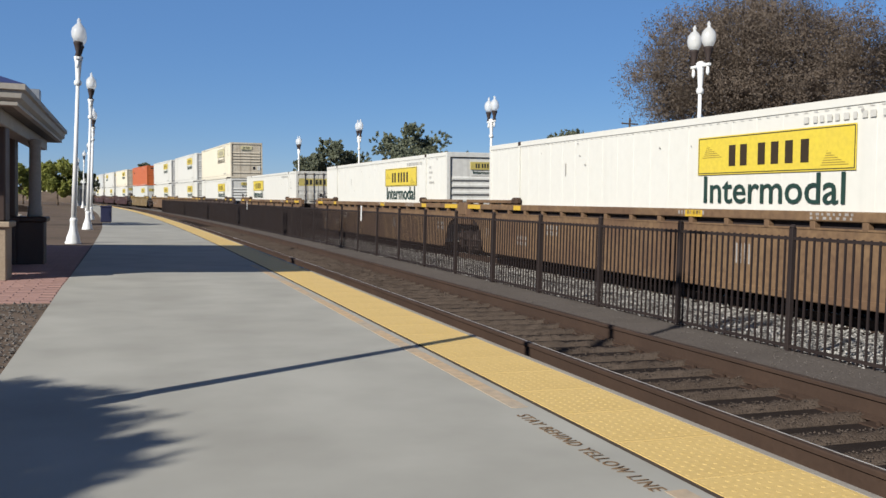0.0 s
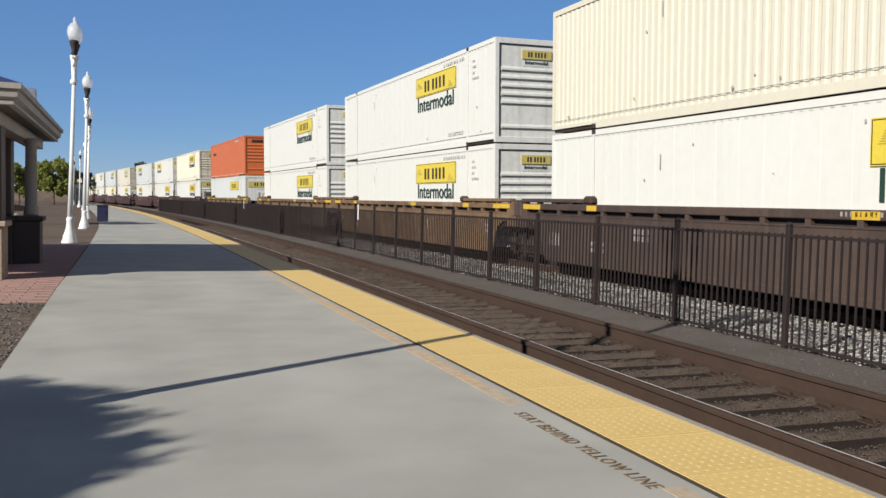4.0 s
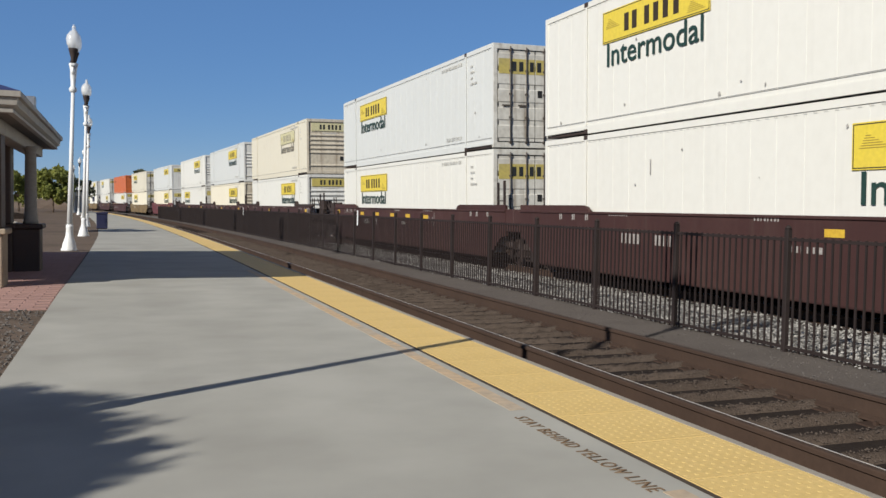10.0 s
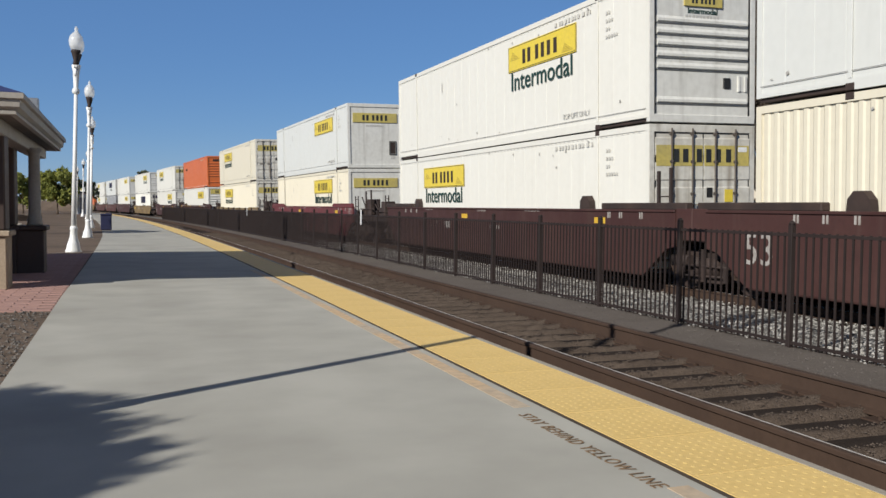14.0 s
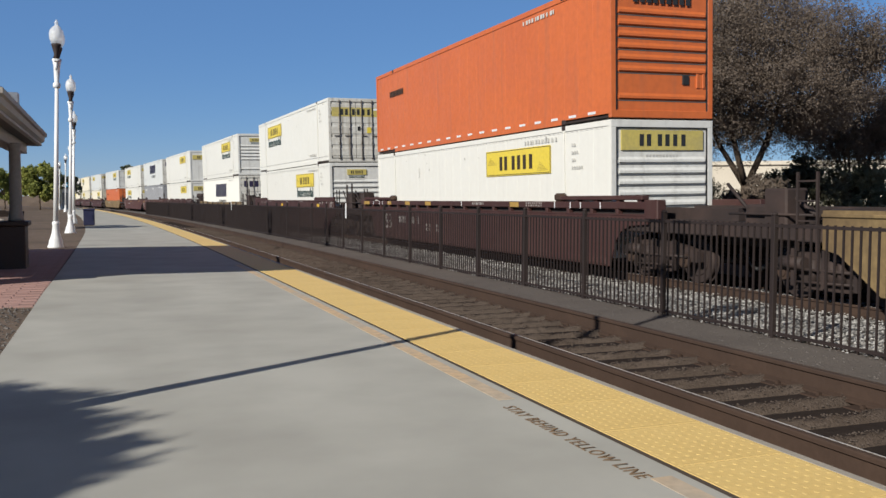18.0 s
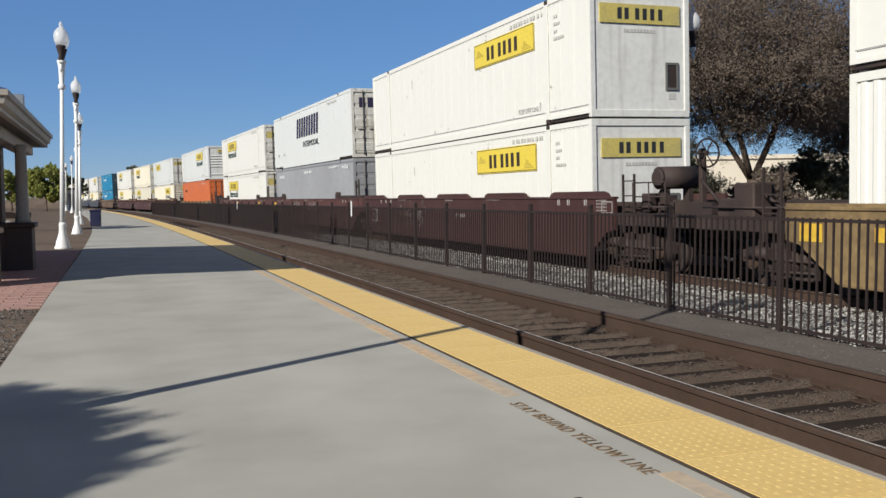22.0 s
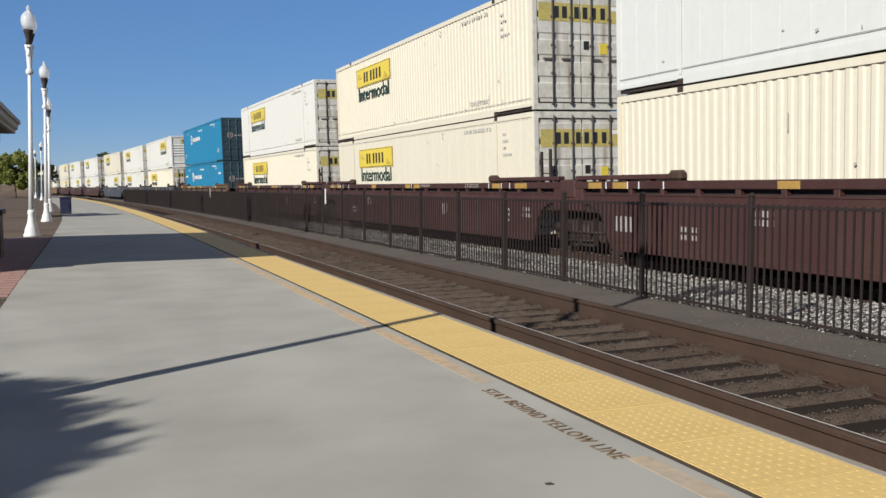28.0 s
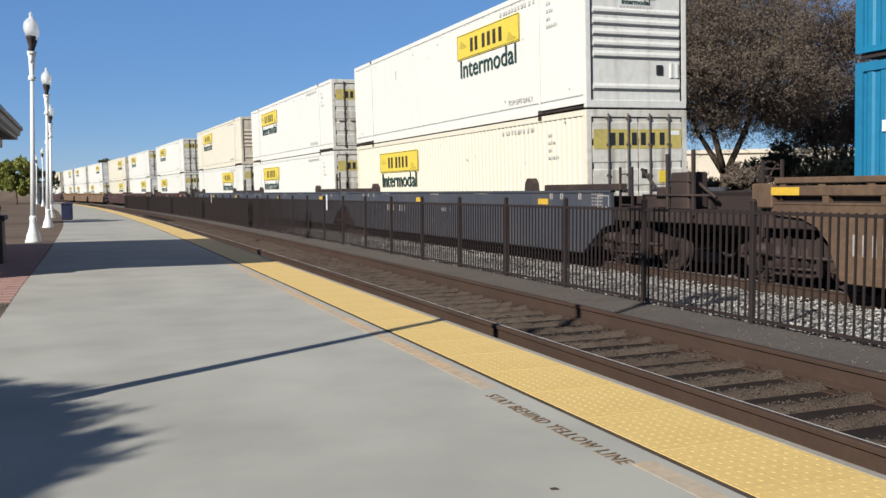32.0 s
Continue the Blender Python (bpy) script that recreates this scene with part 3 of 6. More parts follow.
# ballast heaped between the ties, in low uneven ridges
cv, cf = [], []
rng_c = random.Random(12)
for j in range(150):
    y = -8.46 + 0.443 * (j + 0.5)
    if y > 48:
        break
    cols = [3.12 + 0.075 * i for i in range(37)]
    for x in cols:
        for q, z in ((-0.106, -0.06), (-0.078, -0.006), (-0.04, 0.028), (0.0, 0.038), (0.04, 0.028), (0.078, -0.006), (0.106, -0.06)):
            cv.append(on_line(x + rng_c.uniform(-0.02, 0.02), y + q + rng_c.uniform(-0.02, 0.02), TIE_Z + z + rng_c.uniform(-0.018, 0.018))[:])
cols = 37
for j in range(len(cv) // (cols * 7)):
    for i in range(cols - 1):
        k = j * cols * 7 + i * 7
        cf += [(k + q, k + q + 7, k + q + 8, k + q + 1) for q in range(6)]
        n_ = k + cols * 7
        if n_ + 7 < len(cv):   # the bed runs on below the tie
            cf.append((k + 6, k + 13, n_ + 7, n_))
crib = joined("crib_ballast", cv, cf, BALLAST_DARK)
for p in crib.data.polygons:
    p.use_smooth = True
tagged(crib, "brown ballast heaped between the timber ties", "ballast", kind="stuff")
ties(LINE2, -0.53, 0.52, 4.0, 50, "dark timber ties under the moving train", "track_2")

# ---- iron fence between the tracks ----
FENCE, FENCE_Z, POST_GAP, POST_AT = 6.93, -0.49, 2.07, 7.75
fence = thing("fence", "dark brown iron picket fence standing between the tracks", "fence")
FENCE_TOP = 0.96
post_me = bpy.data.meshes.new("post")
b_ = boxes((-0.03, 0.03, -0.03, 0.03, -0.49, FENCE_TOP + 0.06), bevel=0.004)
lathe(b_, [(0.045, FENCE_TOP + 0.06), (0.045, FENCE_TOP + 0.075), (0.02, FENCE_TOP + 0.1)], 4)
b_.to_mesh(post_me)
b_.free()
post_me.materials.append(IRON)
picket_me = bpy.data.meshes.new("picket")
b_ = boxes((-0.0095, 0.0095, -0.0095, 0.0095, -0.335, FENCE_TOP - 0.03))
b_.to_mesh(picket_me)
b_.free()
picket_me.materials.append(IRON)
pv, pf = [], []
FENCE_END = 96.0
y, k = POST_AT - 3 * POST_GAP, 0
while y < FENCE_END:
    part("post", post_me, None, fence, m=pose(*on_line(FENCE, y, 0), 0, 0, heading(y)))
    for z0, z1 in ((FENCE_TOP - 0.075, FENCE_TOP - 0.04), (-0.31, -0.275)):
        part("fence_rail", sweep([(FENCE - 0.016, z0), (FENCE - 0.016, z1), (FENCE + 0.016, z1), (FENCE + 0.016, z0)], [y, y + POST_GAP]), IRON, fence)
    for i in range(1, 19):
        yy = y + POST_GAP * i / 19
        if k < 300:
            part("picket", picket_me, None, fence, m=pose(*on_line(FENCE, yy, 0)))
            k += 1
        else:
            c = on_line(FENCE, yy)
            q = len(pv)
            for dz in (-0.35, FENCE_TOP - 0.03):
                pv += [(c.x + a * 0.0125, c.y + b * 0.0125, dz) for a, b in ((-1, -1), (1, -1), (1, 1), (-1, 1))]
            pf += [(q, q + 1, q + 5, q + 4), (q + 1, q + 2, q + 6, q + 5), (q + 2, q + 3, q + 7, q + 6), (q + 3, q, q + 4, q + 7), (q + 4, q + 5, q + 6, q + 7)]
    y += POST_GAP
tagged(joined("picket_run", pv, pf, IRON, fence), kind="stuff")
for y in (25.9, 48.3):
    sg = thing("fence_sign", "small white vertical plate fixed on the iron fence", "sign", "fence signs", pose(*on_line(FENCE - 0.045, y, 0.62)))
    part("plate", boxes((-0.004, 0.004, -0.06, 0.06, 0.0, 0.46), bevel=0.002), WHITESIGN, sg)

# ---- freight train ----
LONG, HIGH, WIDE = 16.15, 2.896, 2.59
HALF = WIDE / 2
MESHES = {}


def shared(key, make, mat):
    """Meshes that alike pieces share."""
    if key not in MESHES:
        bm = make()
        bm.normal_update()
        me = bpy.data.meshes.new(key[0])
        bm.to_mesh(me)
        bm.free()
        me.materials.append(mat)
        MESHES[key] = me
    return MESHES[key]


def side_wall(ribbed, sign):
    """One long side: a sheet with pressed ribs or riveted posts, between its top and bottom rails."""
    bm = bmesh.new()
    x = sign * (HALF - 0.02)
    z0, z1 = 0.17, HIGH - 0.12
    pts = []
    if ribbed:
        pitch, y = 0.216, 0.12
        while y < LONG - 0.14:
            pts += [(y, 0), (y + 0.074, 0), (y + 0.108, -0.02), (y + 0.182, -0.02)]
            y += pitch
        pts.append((LONG - 0.12, 0))
    else:
        y = 0.12
        while y < LONG - 0.7:
            pts += [(y, 0), (y + 0.60, 0), (y + 0.602, 0.003), (y + 0.612, 0.003), (y + 0.614, 0)]
            y += 0.616
        pts.append((LONG - 0.12, 0))
    lo = [bm.verts.new((x + sign * d, y, z0)) for y, d in pts]
    hi = [bm.verts.new((x + sign * d, y, z1)) for y, d in pts]
    for i in range(len(pts) - 1):
        f = (lo[i], lo[i + 1], hi[i + 1], hi[i])
        bm.faces.new(f if sign > 0 else f[::-1])
    return bm


def side_frame(s):
    """Rails and posts round one side; the bottom rail is cut away outside the forty-foot points."""
    bm = bmesh.new()
    a, b = sorted((s * HALF, s * (HALF - 0.06)))
    box(bm, a, b, 0.0, LONG, 0.09, 0.17)
    box(bm, a, b, 1.9, LONG - 1.9, 0.0, 0.09)
    box(bm, a, b, 0.0, LONG, HIGH - 0.12, HIGH)
    box(bm, a, b, 0.0, 0.12, 0.17, HIGH - 0.12)
    box(bm, a, b, LONG - 0.12, LONG, 0.17, HIGH - 0.12)
    return bm


def casting():
    """A dark lifting fitting of the forty-foot points."""
    return boxes((-HALF - 0.006, -HALF + 0.12, -0.085, 0.085, -0.055, 0.055), bevel=0.008)


def roof():
    return boxes((-HALF + 0.05, HALF - 0.05, 0.05, LONG - 0.05, HIGH - 0.03, HIGH - 0.008))


def floor_sheet():
    return boxes((-HALF + 0.05, HALF - 0.05, 0.05, LONG - 0.05, 0.02, 0.08))


def rear_wall():
    return boxes((-HALF + 0.06, HALF - 0.06, LONG - 0.04, LONG - 0.01, 0.1, HIGH - 0.08))


def end_sheet():
    return boxes((-HALF + 0.1, HALF - 0.1, 0.03, 0.08, 0.12, HIGH - 0.14))


def end_frame():
    bm = bmesh.new()
    for s in (-1, 1):
        a, b = sorted((s * (HALF - 0.002), s * (HALF - 0.13)))
        box(bm, a, b, -0.004, 0.1, 0.14, HIGH - 0.15, bevel=0.01)
    box(bm, -HALF + 0.002, HALF - 0.002, -0.004, 0.1, 0.0, 0.16, bevel=0.01)
    box(bm, -HALF + 0.002, HALF - 0.002, -0.004, 0.1, HIGH - 0.16, HIGH, bevel=0.01)
    return bm


def louvre():
    """One horizontal pressed rib of a container's closed end."""
    return prism_x([(0.03, 0.0), (-0.012, 0.03), (-0.012, 0.08), (0.03, 0.14)], -HALF + 0.2, HALF - 0.2)


def prism_x(outline, x0, x1):
    bm = bmesh.new()
    return plate(bm, outline, x0, x1)


# a thin dark strip that paints the shade beneath one louvre
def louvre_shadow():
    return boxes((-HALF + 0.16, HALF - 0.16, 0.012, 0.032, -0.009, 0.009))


def door_leaf():
    """A door with five pressed panels across it."""
    outline = [(0.05, 0.17), (0.0, 0.17)]
    for k in range(5):
        z = 0.26 + k * 0.5
        outline += [(0.0, z), (-0.018, z + 0.03), (-0.018, z + 0.35), (0.0, z + 0.38)]
    outline += [(0.0, HIGH - 0.17), (0.05, HIGH - 0.17)]
    return plate(bmesh.new(), outline, 0.012, HALF - 0.14)


def gasket():
    bm = bmesh.new()
    box(bm, -0.012, 0.012, -0.006, 0.0, 0.17, HIGH - 0.17)
    for s in (-1, 1):
        a, b = sorted((s * (HALF - 0.14), s * (HALF - 0.165)))
        box(bm, a, b, -0.006, 0.01, 0.15, HIGH - 0.15)
    box(bm, -HALF + 0.14, HALF - 0.14, -0.006, 0.01, HIGH - 0.185, HIGH - 0.155)
    box(bm, -HALF + 0.14, HALF - 0.14, -0.006, 0.01, 0.155, 0.185)
    return bm


def lock_rod():
    bm = bmesh.new()
    tube(bm, (0, -0.045, 0.1), (0, -0.045, HIGH - 0.08), 0.019, 0.019, 6)
    for z in (0.16, 0.85, 1.5, 2.15, HIGH - 0.18):
        box(bm, -0.038, 0.038, -0.06, 0.0, z - 0.025, z + 0.025)
    box(bm, -0.015, 0.26, -0.055, -0.035, 1.16, 1.20)
    return bm


def logo_bars(length, height, seed, count, fill=(0.62, 0.8)):
    """The massing of a painted name: upright bars of uneven width."""
    rng = random.Random(seed)
    bm = bmesh.new()
    step = length / count
    for i in range(count):
        y = i * step
        w = step * rng.uniform(*fill)
        box(bm, -0.004, 0.0, -y - w, -y, 0, height)
    return bm


def grouped_bars(length, height):
    """The massing of a painted name: plain bars of its size."""
    bm = bmesh.new()
    for a in (0.02, 0.165, 0.385, 0.54, 0.7, 0.87):
        box(bm, -0.004, 0.0, -(a + 0.085) * length, -a * length, 0, height)
    return bm


def hatching():
    """Fine parallel lines that fill a corner of a sign."""
    bm = bmesh.new()
    for k in range(7):
        box(bm, -0.003, 0.0, -0.06 - 0.075 * (7 - k) * 0.9, -0.02 * k, 0.035 * k, 0.035 * k + 0.012)
    return bm


def scuffs(seed):
    """A few rubbed spots and short upright ticks on a painted side."""
    rng = random.Random(seed)
    bm = boxes((-0.003, 0.0, -4.55, -4.52, 1.95, 2.25))
    for i in range(16):
        y, z = -rng.uniform(0.3, LONG - 0.4), rng.choice((rng.uniform(0.25, 0.5), rng.uniform(2.3, 2.7), rng.uniform(0.4, 2.6)))
        a, b = rng.uniform(0.015, 0.06), rng.uniform(0.015, 0.09)
        plate(bm, [(y, z), (y - a, z + b * 0.3), (y - a * 0.8, z + b), (y + a * 0.2, z + b * 0.7)], -0.003, 0.0)
    return bm


def slanted_mark(length, height, count):
    """Broad leaning strokes, the massing of a fleet name."""
    bm = bmesh.new()
    step = length / count
    for i in range(count):
        y = -i * step
        lean = -height * 0.22
        for z0, z1, w in ((0, 1.0, 0.62),):
            a, b = height * z0, height * z1
            plate(bm, [(y + lean * z0, a), (y - step * w + lean * z0, a), (y - step * w + lean * z1, b), (y + lean * z1, b)], -0.004, 0.0)
    return bm


def hexagon_mark():
    bm = bmesh.new()
    pts = [(0.42 * math.cos(math.pi / 3 * i + math.pi / 6), 0.42 * math.sin(math.pi / 3 * i + math.pi / 6)) for i in range(6)]
    inner = [(0.7 * a, 0.7 * b) for a, b in pts]
    for i in range(6):
        j = (i + 1) % 6
        plate(bm, [pts[i], pts[j], inner[j], inner[i]], -0.004, 0.0)
        a = math.pi / 3 * i
        plate(bm, [(0.05 * math.sin(a), -0.05 * math.cos(a)), (0.24 * math.cos(a), 0.24 * math.sin(a)), (-0.05 * math.sin(a), 0.05 * math.cos(a))], -0.004, 0.0)
    return bm


def faint_marks(seed):
    """Rows of small unreadable registration marks."""
    rng = random.Random(seed)
    bm = bmesh.new()
    y = 0.0
    for i in range(11):
        w = rng.uniform(0.05, 0.11)
        box(bm, -0.003, 0.0, -y - w, -y, 0, 0.1)
        y += w + rng.uniform(0.03, 0.12)
    return bm


def mark_column():
    """Four short rows of small unreadable marks, one below another."""
    rng = random.Random(5)
    bm = bmesh.new()
    for k, n_ in enumerate((2, 3, 2, 5)):
        y = 0.0
        for i in range(n_):
            w = rng.uniform(0.04, 0.07)
            box(bm, -0.003, 0.0, -y - w, -y, 0.42 - 0.17 * k, 0.49 - 0.17 * k)
            y += w + 0.04
    return bm


def rivets():
    bm = bmesh.new()
    y = 0.3
    while y < LONG - 0.3:
        box(bm, -0.003, 0.0, y, y + 0.08, 0.0, 0.008)
        y += 0.21
    return bm


WORDS = {}


def words_on_side(words, size, mat, width=None):
    """Lettering that reads along the near side, from the far end to the near one."""
    key = (words, size, mat.name)
    if key not in WORDS:
        me = text_mesh(words, size, 0.003, mat, "lettering", 0.004 if words == "Intermodal" else 0.0)
        if width:
            a, b = text_width(me)
            for v in me.vertices:
                v.co.x = (v.co.x - a) * width / (b - a)
        WORDS[key] = me
    return WORDS[key]


FACING = Matrix(((0, 0, -1, 0), (-1, 0, 0, 0), (0, 1, 0, 0), (0, 0, 0, 1)))   # letters: along -y, up z, out -x
FRONT = Matrix(((1, 0, 0, 0), (0, 0, -1, 0), (0, 1, 0, 0), (0, 0, 0, 1)))    # letters: along x, up z, out -y

PAINTS = {"white": (WHITE, "white"), "cool": (COOL, "cool white"), "cream": (CREAM, "cream"), "grey": (GREYPAINT, "grey"), "orange": (ORANGE, "orange"), "blue": (BLUE, "bright blue")}
END_PAINT = {"white": DIRTY, "cool": DIRTY, "cream": DIRTYCREAM, "grey": GREYPAINT, "orange": ORANGE, "blue": NAVY}


def place(far):
    return LONG - far


def container(paint, ribbed, end, mark, seed):
    """A 53-foot container. Its near end lies at y = 0. end: D doors, L ribbed closed end, P plain end. mark: the sign on its side, with its place from the far end."""
    mat, word = PAINTS[paint]
    emat = DIRTY if paint == "cream" and end == "D" else SMUDGED if paint in ("white", "cool") and end == "L" else END_PAINT[paint]
    ends = {"D": "double doors", "L": "a louvred end wall", "P": "a plain end wall"}[end]
    side = "ribbed" if ribbed else "smooth"
    c = thing("container", f"{word} {side} steel freight container with {ends}", "freight container", "containers on the train")
    body = part("side_wall", shared(("side_wall", ribbed, -1, paint), lambda: side_wall(ribbed, -1), mat), None, c)
    part("side_wall", shared(("side_wall", ribbed, 1, paint), lambda: side_wall(ribbed, 1), mat), None, c)
    for s in (-1, 1):
        part("side_frame", shared(("side_frame", paint, s), lambda: side_frame(s), mat), None, c)
    part("roof", shared(("roof", paint), roof, mat), None, c)
    part("floor_sheet", shared(("floor_sheet",), floor_sheet, UNDER), None, c)
    part("rear_wall", shared(("rear_wall", paint), rear_wall, mat), None, c)
    for y in (1.98, LONG - 1.98):
        for z in (0.05, HIGH - 0.045):
            part("lifting_fitting", shared(("lifting_fitting",), casting, UNDER), None, c, "dark lifting fitting", pose(0, y, z))
    if end == "P":
        emat = SMUDGED
        for y in (1.98, LONG - 1.98):
            part("side_post", shared(("side_post", paint), lambda: boxes((-HALF - 0.012, -HALF + 0.01, -0.09, 0.09, 0.1, HIGH - 0.1), bevel=0.004), mat), None, c, m=pose(0, y, 0))
    part("end_frame", shared(("end_frame", paint, end), end_frame, emat), None, c)
    wall = part("end_wall", shared(("end_wall", paint, end), end_sheet, emat), None, c)
    if end == "L":
        for z in (0.38, 1.06, 1.29, 1.52, 1.75, 1.98) if paint != "orange" else (0.38, 0.95, 1.19, 1.43, 1.67, 1.91, 2.15):
            part("louvre", shared(("louvre", paint), louvre, emat), None, wall, m=pose(0, 0.0, z))
            part("shadow_gap", shared(("shadow_gap",), louvre_shadow, SHADEGREY), None, wall, m=pose(0, 0.012, z - 0.02))
        part("gasket", shared(("end_gasket",), lambda: boxes((-HALF + 0.13, -HALF + 0.155, 0.0, 0.03, 0.16, HIGH - 0.16), (HALF - 0.155, HALF - 0.13, 0.0, 0.03, 0.16, HIGH - 0.16), (-HALF + 0.13, HALF - 0.13, 0.0, 0.03, HIGH - 0.18, HIGH - 0.155)), DARKSEAL), None, c, "dark frame seam")
        part("document_box", shared(("document_box",), lambda: boxes((HALF - 0.78, HALF - 0.62, 0.0, 0.04, 0.72, 0.93), bevel=0.005), DARKSEAL), None, c, "small dark document box")
        part("latch_plate", shared(("latch_plate", paint == "orange"), lambda: boxes((HALF - 0.42, HALF - 0.36, 0.002, 0.04, 0.66, 0.98), (HALF - 0.26, HALF - 0.2, 0.002, 0.04, 0.66, 0.98), (HALF - 0.36, HALF - 0.26, 0.018, 0.04, 0.66, 0.98), bevel=0.004), ORANGE if paint == "orange" else SMUDGED), None, c, "worn latch plate")
    elif end == "D":
        for s in (1, -1):
            leaf = part("door", shared(("door", paint), door_leaf, emat), None, c, m=Matrix.Diagonal((s, 1, 1, 1)))
            for q in (0.28, 0.78):
                part("lock_rod", shared(("lock_rod", paint), lock_rod, BLUEROD if paint == "blue" else RODS), None, leaf, "dark lock rod", pose(q, 0, 0))
        part("gasket", shared(("gasket",), gasket, DARKSEAL), None, c, "black door gasket")
        for q, z, hue, w_, h_ in ((0.53, 1.32, YELLOWSIGN, 0.2, 0.26), (0.08, 1.42, DARKSEAL, 0.14, 0.2), (0.86, 2.35, WHITESIGN, 0.22, 0.1)):
            part("placard", shared(("placard", w_, h_, hue.name), lambda: boxes((0, w_, -0.008, 0.0, 0, h_)), hue), None, c, "small placard on the door", pose(q, -0.019, z))
    else:
        hatch = part("hatch", shared(("hatch",), lambda: boxes((HALF - 0.58, HALF - 0.34, 0.008, 0.04, 0.66, 1.16), bevel=0.006), UNDER), None, c, "dark narrow equipment hatch")
        part("hatch_frame", shared(("hatch_frame",), lambda: boxes((HALF - 0.63, HALF - 0.58, -0.006, 0.04, 0.6, 1.22), (HALF - 0.34, HALF - 0.29, -0.006, 0.04, 0.6, 1.22), (HALF - 0.58, HALF - 0.34, -0.006, 0.04, 1.16, 1.22), (HALF - 0.58, HALF - 0.34, -0.006, 0.04, 0.6, 0.66), bevel=0.004), SHADEGREY), None, hatch, "grey hatch frame")
        part("placard", shared(("placard", "hatch"), lambda: boxes((HALF - 0.56, HALF - 0.36, 0.022, 0.03, 0.4, 0.54)), FAINTGREY), None, c, "small worn placard below the hatch")
    kind, at = mark
    x = -HALF - 0.002
    old = seed in (53, 60)   # bleached by the sun
    if kind in ("sign", "panel"):
        p = part("sign_panel", shared(("sign_panel", old), lambda: boxes((-0.006, 0.0, -3.65, 0, 0, 0.67), bevel=0.002), PALESIGN if old else YELLOWSIGN), None, body, "bleached pale yellow sign panel" if old else "yellow sign panel", pose(x, place(at), 1.85))
        part("border", shared(("border",), lambda: boxes((-0.009, -0.006, -3.63, -0.02, 0.02, 0.035), (-0.009, -0.006, -3.63, -0.02, 0.635, 0.65), (-0.009, -0.006, -3.63, -3.615, 0.02, 0.65), (-0.009, -0.006, -0.035, -0.02, 0.02, 0.65)), BLACKSIGN), None, p, "thin black border")
        part("name_mark", shared(("name_mark", old), lambda: grouped_bars(2.0, 0.36), BLEACHED if old else SIGNBROWN), None, p, "dark brown name mark", pose(-0.007, -0.82, 0.14))
        part("scroll_mark", shared(("scroll_mark",), hatching, SIGNOCHRE), None, p, "fine hatched corner ornament", pose(-0.007, -0.14, 0.3))
        part("scroll_mark", shared(("scroll_mark",), hatching, SIGNOCHRE), None, p, "fine hatched corner ornament", pose(-0.007, -2.98, 0.08))
        if kind == "sign":
            part("lettering", words_on_side("Intermodal", 0.68, BLEACHED if old else GREENSIGN, 3.28), None, body, "bleached lettering" if old else "dark green lettering", Matrix.Translation((x - 0.002, place(at) - 0.18, 1.36)) @ FACING)
        if end == "D":
            for s in (-1, 1):
                a, b = sorted((s * 0.02, s * (HALF - 0.16)))
                part("end_sign", shared(("end_sign", s), lambda: boxes((a, b, -0.024, -0.018, 2.06, 2.48)), DULLSIGN), None, c, "yellow sign panel on the doors")
            part("end_name", shared(("end_name",), lambda: front_name(1.5, 0.27), BLACKSIGN), None, c, "black name mark", pose(-0.75, -0.0245, 2.135))
        else:
            broad = end == "P" or kind == "panel" or seed in (7, 10, 60)
            wide = 1.04 if broad else 0.46
            z = 2.05 if end == "P" else 2.26 if broad else 2.34
            es = part("end_sign", shared(("end_sign", "flat", broad, old), lambda: boxes((-wide, wide, -0.006, 0.03, 0.0, 0.42 if broad else 0.25)), PALESIGN if old else DULLSIGN), None, c, "yellow sign panel on the end wall", pose(0, 0, z))
            part("end_name", shared(("end_name", "small", broad), lambda: front_name(1.25, 0.25) if broad else front_name(0.6, 0.14), BLACKSIGN), None, es, "black name mark", pose(-0.62 if broad else -0.3, -0.0065, 0.085 if broad else 0.055))
            if not broad:
                part("lettering", words_on_side("Intermodal", 0.15, GREENSIGN, 0.72), None, c, "small dark green lettering", Matrix.Translation((-0.36, 0.024, 2.2)) @ FRONT)
            part("end_name", shared(("end_name", "faint"), lambda: front_bars(0.85, 0.075, 37, 10), FAINTGREY), None, c, "faint registration marks", pose(-0.42, 0.024 if end != "P" else 0.024, 1.86 if end == "P" else 2.09))
    elif kind == "strokes":
        part("fleet_mark", shared(("fleet_mark",), lambda: slanted_mark(4.7, 0.98, 9), PURPLE), None, body, "dark violet slanted fleet mark", pose(x, place(at), 1.45))
        part("lettering", words_on_side("INTERMODAL", 0.42, BLACKSIGN, 3.2), None, body, "thin dark lettering", Matrix.Translation((x - 0.002, place(at) - 1.45, 0.92)) @ FACING)
        part("end_name", shared(("end_name", "strokes"), lambda: front_bars(1.9, 0.42, 41, 5), PURPLE), None, c, "dark violet fleet mark on the doors", pose(-0.95, -0.0225, 2.1))
        for q in (1.0, 2.45):
            part("small_mark", shared(("small_mark", "strokes"), lambda: logo_bars(0.3, 0.16, 3, 3, (0.35, 0.6)), GREYSIGN), None, body, "small grey marks", pose(x, place(q), 0.66))
    elif kind == "hexagon":
        part("round_mark", shared(("round_mark",), hexagon_mark, WHITESIGN), None, body, "white hexagonal mark", pose(x, place(at) - 0.4, 1.95))
        part("name_mark", shared(("name_mark", "white"), lambda: logo_bars(3.3, 0.28, 51, 12), WHITESIGN), None, body, "white name mark", pose(x, place(at) - 1.0, 1.78))
